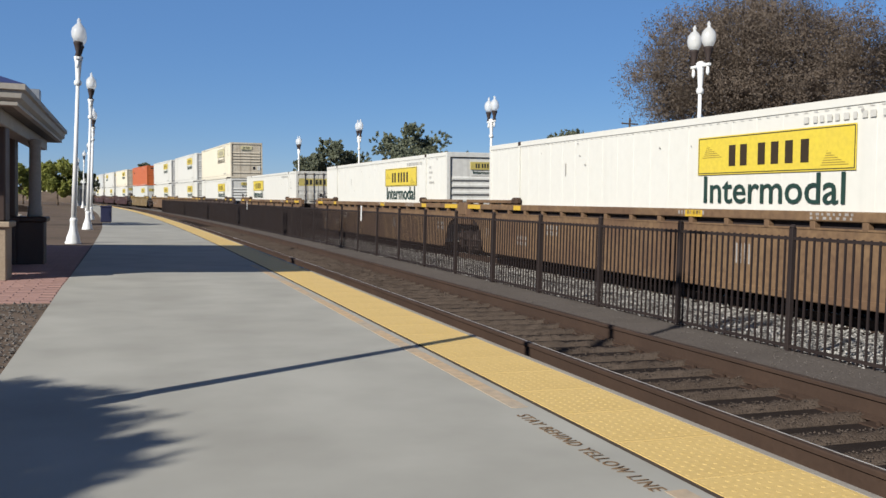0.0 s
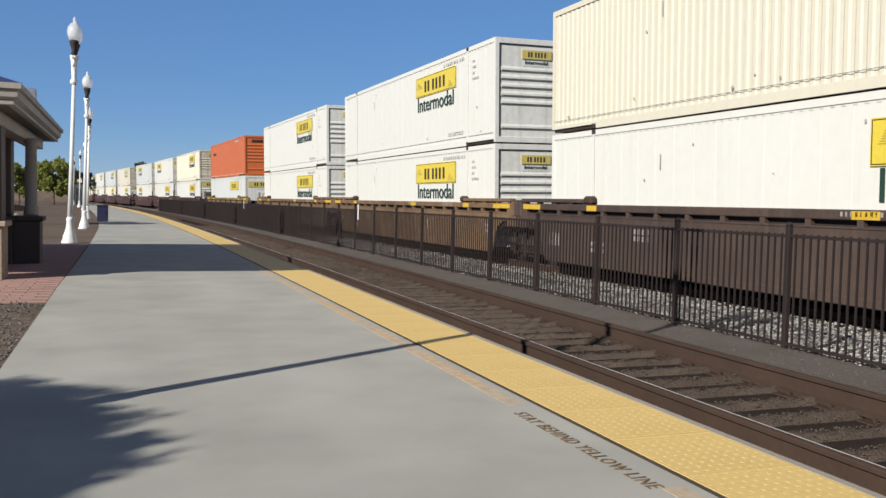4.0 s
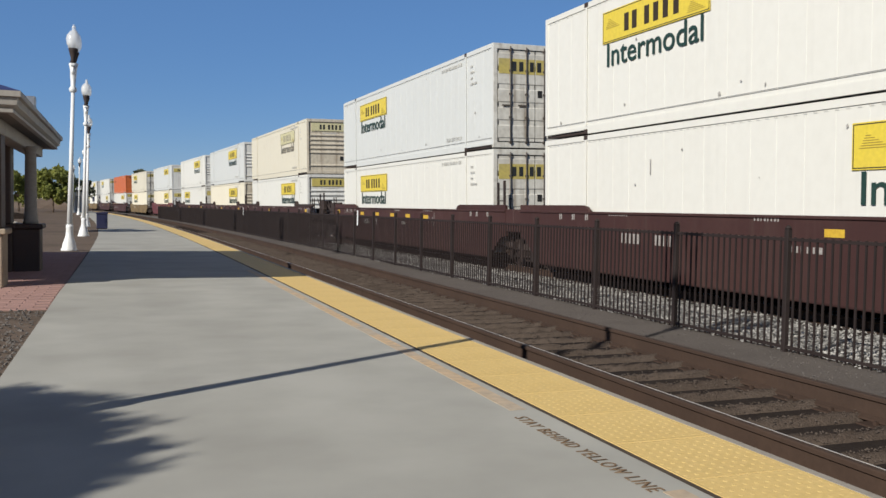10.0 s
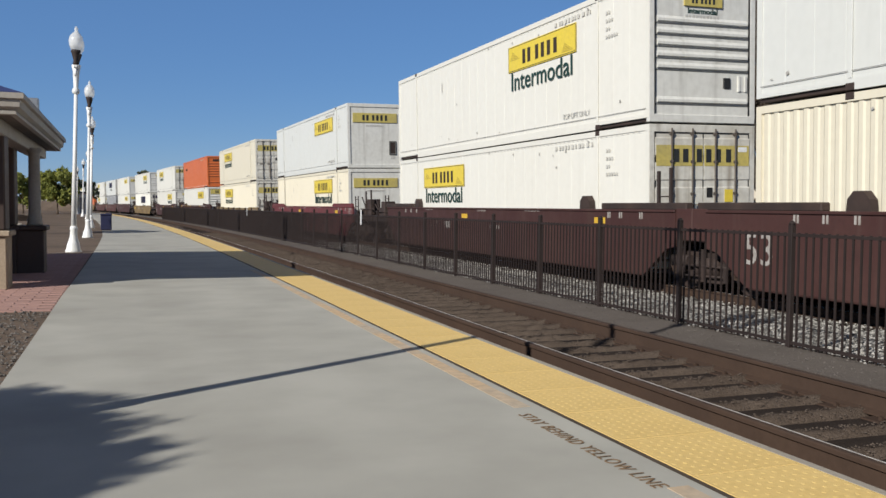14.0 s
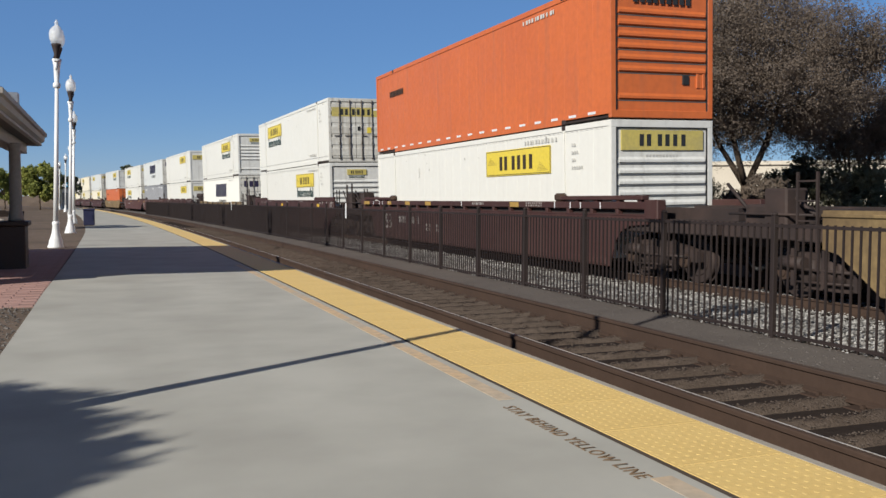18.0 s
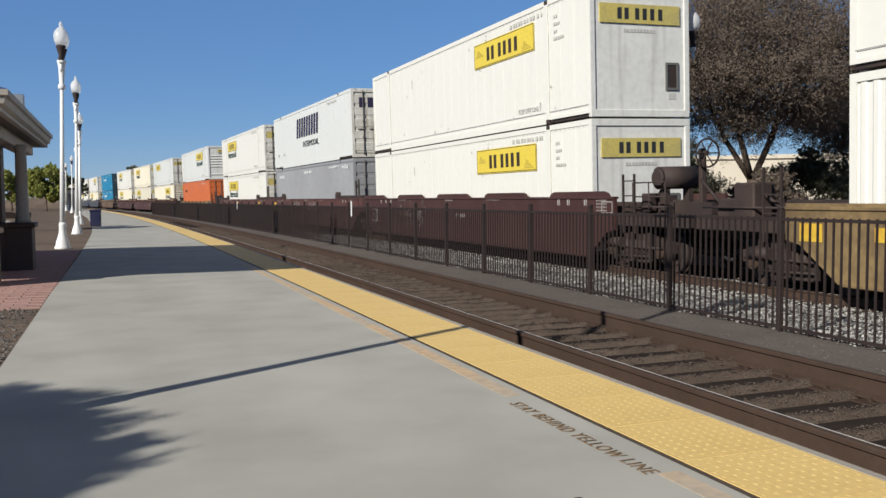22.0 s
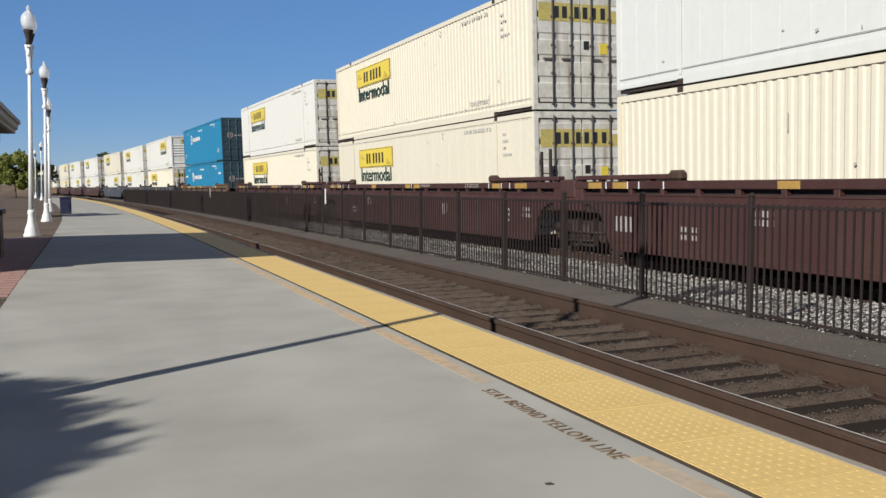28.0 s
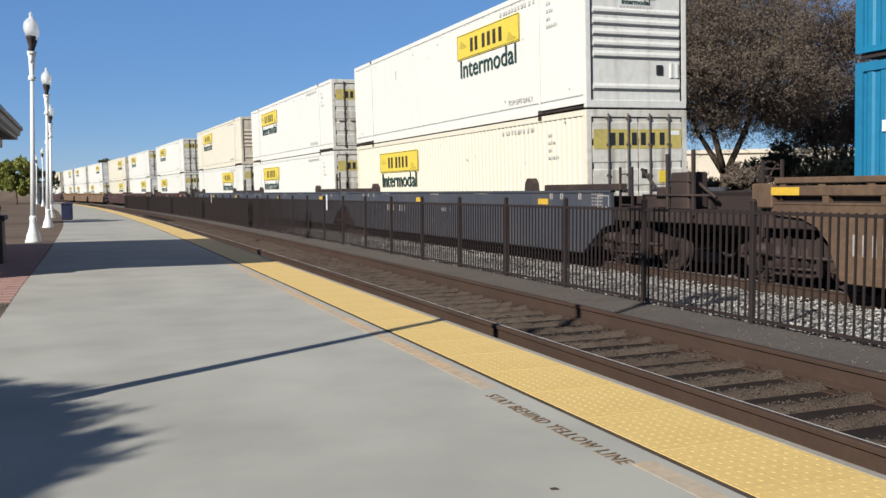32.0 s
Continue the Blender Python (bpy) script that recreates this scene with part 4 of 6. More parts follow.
        part("round_mark", shared(("round_mark", "end"), front_hexagon, PALESTENCIL), None, c, "small white hexagonal mark on the door", pose(-0.72, -0.0225, 1.72))
        part("end_name", shared(("end_name", "white"), lambda: front_bars(1.35, 0.12, 53, 11), PALESTENCIL), None, c, "white name mark on the doors", pose(-0.42, -0.0225, 1.64))
        for z, q, long_, tall in ((2.42, 2.25, 0.22, 0.16), (2.42, 13.6, 0.22, 0.16)) + (((1.95, 0.45, 1.0, 0.15), (2.05, 14.5, 0.9, 0.13)) if seed < 50 else ()):
            part("small_mark", shared(("small_mark", q), lambda: logo_bars(long_, tall, int(q), max(2, round(long_ / 0.11))), WHITESIGN), None, body, "small white marks", pose(x, place(q), z))
        if seed >= 50:
            for q in (0.75, 14.6):
                part("lettering", words_on_side("53'", 0.42, WHITESIGN), None, body, "white length number", Matrix.Translation((x - 0.003, place(q), 0.6)) @ FACING)
        part("lettering", words_on_side("WARNING HIGH CUBE", 0.17, WHITESIGN, 1.7), None, body, "thin white lettering", Matrix.Translation((x - 0.003, place(7.2), 2.42)) @ FACING)
    elif paint == "grey":
        for z, q, long_, tall, n_ in ((2.35, 1.15, 1.3, 0.16, 9), (2.48, 7.25, 1.6, 0.12, 14), (2.5, 14.4, 1.1, 0.14, 8)):
            part("small_mark", shared(("small_mark", "grey", q), lambda: logo_bars(long_, tall, n_, n_, (0.4, 0.65)), WHITESIGN), None, body, "small white marks", pose(x, place(q), z))
    elif kind == "dashes":
        for k in range(19):
            part("reflector", shared(("reflector",), lambda: boxes((-0.005, 0.0, -0.31, 0, 0, 0.055)), WHITESIGN), None, body, "white reflective dash", pose(x, place(0.4 + k * 0.825), 0.12))
        part("name_mark", shared(("name_mark", "dark"), lambda: logo_bars(1.5, 0.2, 61, 9), RUST), None, body, "small dark brown name mark", pose(x, place(1.6), 1.95))
        part("end_name", shared(("end_name", "dark"), lambda: front_bars(1.5, 0.2, 61, 9), BLACKSIGN), None, c, "dark name mark on the end wall", pose(-0.75, -0.0065, 2.4))
    part("registration_line", shared(("registration_line", seed % 4, paint in ("grey", "blue")), lambda: faint_marks(seed % 4), WHITESIGN if paint in ("grey", "blue") else HAZEGREY), None, body, "faint registration marks", pose(x, place(12.2), 2.58))
    if paint in ("white", "cool", "cream") and kind != "strokes":
        part("lettering", words_on_side("TOP LIFT ONLY", 0.17, FAINTGREY, 1.25), None, body, "thin grey lettering", Matrix.Translation((x - 0.002, place(12.6), 0.36)) @ FACING)
        part("small_mark", shared(("small_mark", "scuff", seed % 5), lambda: scuffs(seed % 5), SCUFF), None, body, "small dark scuffs", pose(x - 0.0015, LONG, 0))
        part("registration_line", shared(("registration_line", "column"), mark_column, HAZEGREY), None, body, "faint stacked marks", pose(x, 1.62, 2.0))
        if not ribbed:
            part("rivet_line", shared(("rivet_line",), rivets, FAINTGREY), None, body, "dashed line of grey rivets", pose(x + 0.001, 0, HIGH - 0.15))
            for y in (1.98, LONG - 1.98):
                part("side_post", shared(("side_post", "slim", paint), lambda: boxes((-HALF - 0.009, -HALF + 0.01, -0.035, 0.035, 0.17, HIGH - 0.12), bevel=0.003), mat), None, c, m=pose(0, y, 0))
        part("seam", shared(("seam",), lambda: boxes((-0.004, 0.0, 0.1, LONG - 0.1, 0.27, 0.281)), GREYSIGN), None, body, "grey lower seam", pose(x + 0.001, 0, 0.0))
    return c


def front_bars(length, height, seed, count):
    bm = logo_bars(length, height, seed, count)
    for v in bm.verts:
        v.co = Vector((-v.co.y, v.co.x, v.co.z))
    bmesh.ops.recalc_face_normals(bm, faces=bm.faces)
    return bm


def front_hexagon():
    bm = hexagon_mark()
    for v in bm.verts:
        v.co = Vector((-v.co.y * 0.5, v.co.x, v.co.z * 0.5))
    bmesh.ops.recalc_face_normals(bm, faces=bm.faces)
    return bm


def front_name(length, height):
    bm = grouped_bars(length, height)
    for v in bm.verts:
        v.co = Vector((-v.co.y, v.co.x, v.co.z))
    bmesh.ops.recalc_face_normals(bm, faces=bm.faces)
    return bm


# ---- well cars ----
WELL_X, WELL_TOP, WELL_LOW = 1.45, 1.60, 0.26
WELL_PAINT = {"tan": (TAN, "weathered tan"), "ochre": (OLIVE, "weathered ochre"), "maroon": (MAROON, "maroon"), "russet": (RUSSET, "russet"), "chestnut": (MAROON, "dark maroon"), "red": (REDBROWN, "dark red"), "grey": (DARKGREY, "dark grey"), "brown": (BROWN, "weathered brown"), "umber": (UMBER, "dull brown"), "khaki": (KHAKI, "weathered khaki")}


def ribbed_side(sign):
    """The flat lower panel, which stops short of the top chord."""
    bm = bmesh.new()
    a, b = sorted((sign * (WELL_X - 0.06), sign * (WELL_X - 0.03)))
    # the lower corner curves up over the truck
    end = [(-1.45, 1.34), (-1.45, 1.16), (-0.85, 1.12), (-0.55, 1.0), (-0.35, 0.8), (-0.22, 0.5), (-0.12, WELL_LOW)]
    plate(bm, end + [(LONG - y, z) for y, z in end[::-1]], a, b)
    a, b = sorted((sign * (WELL_X - 0.06), sign * (WELL_X - 0.015)))
    box(bm, a, b, -1.45, LONG + 1.45, 1.325, 1.355)
    return bm


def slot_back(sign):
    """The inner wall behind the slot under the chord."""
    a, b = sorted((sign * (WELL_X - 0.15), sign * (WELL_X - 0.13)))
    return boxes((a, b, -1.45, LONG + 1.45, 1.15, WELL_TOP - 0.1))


def top_chord(sign):
    a, b = sorted((sign * (WELL_X - 0.16), sign * WELL_X))
    return boxes((a, b, -1.5, LONG + 1.5, WELL_TOP - 0.15, WELL_TOP), bevel=0.015)


def low_chord(sign):
    a, b = sorted((sign * (WELL_X - 0.14), sign * (WELL_X - 0.01)))
    return boxes((a, b, 0.0, LONG, WELL_LOW - 0.03, WELL_LOW + 0.1), bevel=0.01)


def rib():
    return boxes((-WELL_X + 0.01, -WELL_X + 0.125, -0.055, 0.055, 1.33, WELL_TOP - 0.14), bevel=0.008)


def smooth_side(sign, drop=0.0):
    bm = bmesh.new()
    a, b = sorted((sign * (WELL_X - 0.08), sign * WELL_X))
    low = WELL_TOP - 0.06 - drop
    plate(bm, [(-1.1, low), (-1.1, 0.86), (-0.8, 0.80), (-0.05, WELL_LOW), (LONG + 0.05, WELL_LOW), (LONG + 0.8, 0.80), (LONG + 1.1, 0.86), (LONG + 1.1, low)], a, b)
    return bm


def hump():
    bm = bmesh.new()
    return plate(bm, [(-1.3, 0), (1.3, 0), (1.2, 0.09), (1.05, 0.125), (-1.05, 0.125), (-1.2, 0.09)], -WELL_X + 0.005, -WELL_X + 0.075)


def guide_lug():
    """A container guide that stands up on the top chord."""
    bm = bmesh.new()
    plate(bm, [(-0.22, 0), (0.22, 0), (0.2, 0.18), (0.09, 0.3), (-0.09, 0.3), (-0.2, 0.18)], -WELL_X + 0.01, -WELL_X + 0.16)
    return bm


def guide_beam(s):
    """A slim beam carried on blocks over the end of a top chord."""
    a, b = sorted((-1.35 * s, 2.0 * s))
    bm = boxes((-WELL_X - 0.015, -WELL_X + 0.16, a, b, WELL_TOP + 0.035, WELL_TOP + 0.125), bevel=0.012)
    for q in (-1.2, -0.45, 0.4, 1.2):
        box(bm, -WELL_X + 0.02, -WELL_X + 0.14, s * q - 0.06, s * q + 0.06, WELL_TOP, WELL_TOP + 0.04)
    return bm


def flange():
    return boxes((-WELL_X - 0.03, -WELL_X + 0.12, -1.1, LONG + 1.1, WELL_TOP - 0.1, WELL_TOP - 0.05), bevel=0.008)


def well_floor():
    bm = bmesh.new()
    for k in range(9):
        y = 0.9 + k * (LONG - 1.8) / 8
        box(bm, -WELL_X + 0.08, WELL_X - 0.08, y - 0.12, y + 0.12, 0.24, 0.36)
    box(bm, -0.3, 0.3, 0.2, LONG - 0.2, 0.25, 0.33)
    return bm


def end_platform(y0, y1):
    bm = boxes((-WELL_X + 0.1, WELL_X - 0.1, y0, y1, 0.95, 1.2), (-0.4, 0.4, y0 - 0.15, y1 + 0.15, 0.72, 1.0), bevel=0.015)
    for s in (-1, 1):
        a, b = sorted((s * 0.7, s * 0.85))
        box(bm, a, b, y0, y1, 1.2, 1.42)
    return bm


def end_deck(y0, y1):
    """The flat deck and the side sills between a unit's well and its shared truck."""
    bm = boxes((-WELL_X + 0.21, WELL_X - 0.21, y0, y1, WELL_TOP - 0.2, WELL_TOP - 0.08))
    for s in (-1, 1):
        a, b = sorted((s * (WELL_X - 0.01), s * (WELL_X - 0.2)))
        box(bm, a, b, y0, y1, 0.98, WELL_TOP - 0.03, bevel=0.012)
    return bm


def truck_frame():
    bm = bmesh.new()
    for s in (-1, 1):
        a, b = sorted((s * 0.93, s * 1.08))
        plate(bm, [(-1.18, 0.42), (-1.18, 0.62), (-0.5, 0.78), (0.5, 0.78), (1.18, 0.62), (1.18, 0.42), (0.62, 0.42), (0.42, 0.2), (-0.42, 0.2), (-0.62, 0.42)], a, b)
        for y in (-0.28, -0.09, 0.1, 0.28):
            lathe(bm, [(0.07, 0.3), (0.07, 0.66)], 8, (s * 1.1, y, 0))
    box(bm, -0.95, 0.95, -0.22, 0.22, 0.5, 0.74)
    return bm


def wheelset():
    bm = bmesh.new()
    tube(bm, (-0.98, 0, 0.0), (0.98, 0, 0.0), 0.08, 0.08, 10)
    for s in (-1, 1):
        tube(bm, (s * 0.70, 0, 0), (s * 0.82, 0, 0), 0.43, 0.42, 24)
        tube(bm, (s * 0.67, 0, 0), (s * 0.70, 0, 0), 0.455, 0.455, 24)
        tube(bm, (s * 0.82, 0, 0), (s * 0.83, 0, 0), 0.30, 0.28, 18)
    return bm


def ladder(height):
    bm = bmesh.new()
    for y in (-0.2, 0.2):
        box(bm, -0.02, 0.02, y - 0.018, y + 0.018, 0, height)
    for k in range(int(height / 0.3)):
        box(bm, -0.014, 0.014, -0.2, 0.2, 0.15 + k * 0.3, 0.175 + k * 0.3)
    return bm


def air_tank():
    """A drum on a bracket, with its valve box and pipes."""
    bm = bmesh.new()
    tube(bm, (-1.05, -0.2, 0.92), (-0.2, -0.2, 0.92), 0.23, 0.23, 14)
    tube(bm, (-1.1, -0.2, 0.92), (-1.05, -0.2, 0.92), 0.17, 0.21, 14)
    box(bm, -0.95, -0.85, -0.3, -0.1, 0.2, 0.72)
    box(bm, -0.4, -0.3, -0.3, -0.1, 0.2, 0.72)
    box(bm, -1.05, -0.78, 0.12, 0.4, 0.25, 0.62, bevel=0.02)
    tube(bm, (-0.9, 0.1, 0.5), (-0.9, -0.15, 0.75), 0.03, 0.03, 6)
    tube(bm, (-1.1, -0.6, 0.35), (-1.1, 1.4, 0.35), 0.025, 0.025, 6)
    return bm


def brake_wheel():
    """A spoked hand wheel on its post."""
    bm = bmesh.new()
    k = 18
    pts = [(0.27 * math.cos(2 * math.pi * i / k), 0.27 * math.sin(2 * math.pi * i / k)) for i in range(k)]
    for i in range(k):
        (a, b), (c, d) = pts[i], pts[(i + 1) % k]
        tube(bm, (a, 0, b), (c, 0, d), 0.02, 0.02, 6)
    for i in range(0, k, 3):
        tube(bm, (0, 0.04, 0), (pts[i][0], 0, pts[i][1]), 0.013, 0.013, 5)
    tube(bm, (0, 0, 0), (0, 0.18, 0), 0.05, 0.05, 8)
    box(bm, -0.06, 0.06, 0.1, 0.2, -0.95, 0.1, bevel=0.01)
    return bm


def handrail(length):
    bm = bmesh.new()
    for y in (0.0, length * 0.5, length):
        tube(bm, (0, y, 0.0), (0, y, 0.62), 0.016, 0.016, 6)
    for z in (0.34, 0.62):
        tube(bm, (0, 0.0, z), (0, length, z), 0.016, 0.016, 6)
    return bm


def tall_rail(gap):
    """A pair of square uprights with low rungs between them."""
    bm = boxes((-0.03, 0.03, -0.03, 0.03, 0.0, 1.15), (-0.03, 0.03, gap - 0.03, gap + 0.03, 0.0, 1.1), bevel=0.006)
    for z in (0.12, 0.36, 0.6):
        tube(bm, (0, 0.0, z), (0, gap, z), 0.014, 0.014, 6)
    return bm


def brake_stand():
    """A squat housing with a chain box, pipes and a sloping lever."""
    bm = boxes((-1.3, -0.85, 0.0, 0.5, 0.0, 0.66), (-1.25, -0.95, 0.5, 1.0, 0.0, 0.4), (-0.85, 0.6, 0.1, 0.4, 0.0, 0.3), bevel=0.03)
    tube(bm, (-1.2, 0.95, 0.3), (-1.2, 1.5, 0.75), 0.03, 0.03, 6)
    tube(bm, (-1.32, -0.6, 0.25), (-1.32, 1.3, 0.25), 0.022, 0.022, 6)
    tube(bm, (-1.1, 0.2, 0.6), (-1.1, -0.5, 0.2), 0.035, 0.035, 6)
    return bm


def end_hump(s, tall):
    """The raised edge along the end of a side; s tells which end."""
    outline = [(-1.1, 0), (-1.1, tall * 0.93), (-1.04, tall), (2.1, tall), (2.3, tall * 0.75), (2.42, 0)]
    return plate(bmesh.new(), [(s * y, z) for y, z in outline], -WELL_X + 0.005, -WELL_X + 0.075)


def scrawl(seed, length, height, strokes):
    """Tall hasty spray strokes that lean to and fro."""
    rng = random.Random(seed)
    bm = bmesh.new()
    for i in range(strokes):
        y = -length * (i + rng.uniform(-0.3, 0.3)) / strokes
        lean, thick = rng.uniform(-0.22, 0.22), rng.uniform(0.008, 0.016) * (1 if height < 0.4 else 1.5)
        z0, z1 = rng.uniform(0.0, 0.25) * height, rng.uniform(0.65, 1.0) * height
        pts = [(y + lean * k / 5 + 0.03 * math.sin(k * 1.3 + i), z0 + (z1 - z0) * k / 5) for k in range(6)]
        ring = [bm.verts.new((-0.0003 * i, a + q, b)) for a, b in pts for q in (-thick, thick)]
        for k in range(5):
            bm.faces.new((ring[2 * k], ring[2 * k + 1], ring[2 * k + 3], ring[2 * k + 2]))
    return bm


def air_hose():
    """A slack rubber hose between two cars."""
    bm = bmesh.new()
    pts = [Vector((-0.45, 0.8 * (i / 8 - 0.5), 0.75 - 0.42 * (1 - (i / 4 - 1) ** 2))) for i in range(9)]
    for a, b in zip(pts, pts[1:]):
        tube(bm, a, b, 0.035, 0.035, 7)
    return bm


def brake_rigging():
    """Rods, levers and a cylinder hung beside the truck."""
    bm = bmesh.new()
    tube(bm, (-1.18, -1.0, 0.52), (-1.18, 1.0, 0.5), 0.028, 0.028, 6)
    tube(bm, (-1.16, -0.6, 0.34), (-1.16, 0.7, 0.3), 0.022, 0.022, 6)
    tube(bm, (-1.2, 0.35, 0.6), (-1.2, 0.85, 0.6), 0.1, 0.1, 12)
    for y in (-0.62, 0.0, 0.62):
        box(bm, -1.2, -1.15, y - 0.035, y + 0.035, 0.24, 0.82)
    return bm


def axle_cap():
    bm = bmesh.new()
    tube(bm, (-1.16, 0, 0), (-1.06, 0, 0), 0.12, 0.14, 14)
    tube(bm, (-1.18, 0, 0), (-1.16, 0, 0), 0.07, 0.07, 10)
    return bm


def coupler():
    bm = bmesh.new()
    box(bm, -0.12, 0.12, -0.7, 0.1, 0.72, 0.95, bevel=0.02)
    box(bm, -0.2, 0.16, -0.95, -0.68, 0.68, 1.0, bevel=0.04)
    return bm


def graffiti(seed):
    rng = random.Random(seed)
    bm = bmesh.new()
    for i in range(34):
        cy, cz = -rng.uniform(0, 3.4), rng.uniform(0.15, 0.8)
        r, a0, span = rng.uniform(0.06, 0.24), rng.uniform(0, 6.28), rng.uniform(1.2, 3.4)
        tall, w = rng.uniform(1.0, 2.4), rng.uniform(0.008, 0.02)
        ring = []
        for k in range(11):
            a = a0 + span * k / 10
            for q in (r - w, r + w):
                ring.append(bm.verts.new((-0.0004 * i, cy + q * math.cos(a), min(0.98, max(0.0, cz + q * tall * math.sin(a))))))
        for k in range(10):
            bm.faces.new((ring[2 * k], ring[2 * k + 1], ring[2 * k + 3], ring[2 * k + 2]))
    return bm


rolling = []
# how far the sides of some cars lie below the usual height
DROPS = {("khaki", "E"): 0.17, ("chestnut", "R"): 0.06}
# yellow patches: place along the car and length, then height and size
CHORD_PATCHES = {
    "tan": ((-1.3, 1.05), (1.5, 0.42), (6.2, 0.5), (LONG - 2.4, 0.42), (LONG + 0.3, 0.95)),
    "maroon": ((1.5, 0.45), (0.12, 0.6), (7.0, 0.5), (7.8, 0.45), (11.2, 0.45), (15.6, 0.5), (16.5, 0.5)),
    "chestnut": ((16.85, 0.9), (14.2, 0.4), (12.2, 0.45), (10.2, 0.5), (4.0, 0.5)),
    "umber": ((17.0, 0.7), (13.95, 0.4), (10.85, 0.45), (7.9, 0.5), (2.0, 0.45)),
}
SIDE_PATCHES = {
    8: ((6.5, 0.38, 1.24, 0.12), (4.7, 0.38, 1.24, 0.12), (0.15, 0.8, 1.2, 0.16)), 10: ((-0.4, 0.34, 1.26, 0.16), (9.2, 0.45, 1.24, 0.13)),
    9: ((16.4, 0.4, 1.3, 0.13), (12.5, 0.45, 1.25, 0.12), (10.4, 0.42, 1.25, 0.12), (8.5, 0.42, 1.24, 0.12), (6.7, 0.45, 1.23, 0.12), (4.85, 0.5, 1.22, 0.12)),
    14: (), 17: ((16.5, 0.45, 0.86, 0.27), (15.2, 0.35, 0.9, 0.2)), 18: (), 19: ((15.6, 0.5, 1.2, 0.15),), 7: ((1.3, 0.5, 1.24, 0.14),),
}
# spray paint: far end along the car, length, height above the rails, height of the strokes, their number
SCRAWLS = {8: ((2.75, 1.1, 1.2, 0.28, 14), (1.6, 1.8, 1.15, 0.34, 30)), 19: ((11.05, 1.6, 0.92, 0.58, 11), (7.55, 1.5, 0.92, 0.58, 10)), 9: ((15.6, 1.4, 1.25, 0.25, 9), (4.7, 0.5, 0.95, 0.5, 3))}


def bars_at(w, x, rows):
    """Unreadable white marks on a railcar: far end, length, height, place above the rails, number of bars."""
    for y, long_, tall, z, n_ in rows:
        part("stencil", shared(("stencil", long_, tall, n_), lambda: logo_bars(long_, tall, n_, n_, (0.3, 0.6)), PALESTENCIL), None, w, "white stencil marks", pose(x, y, z))



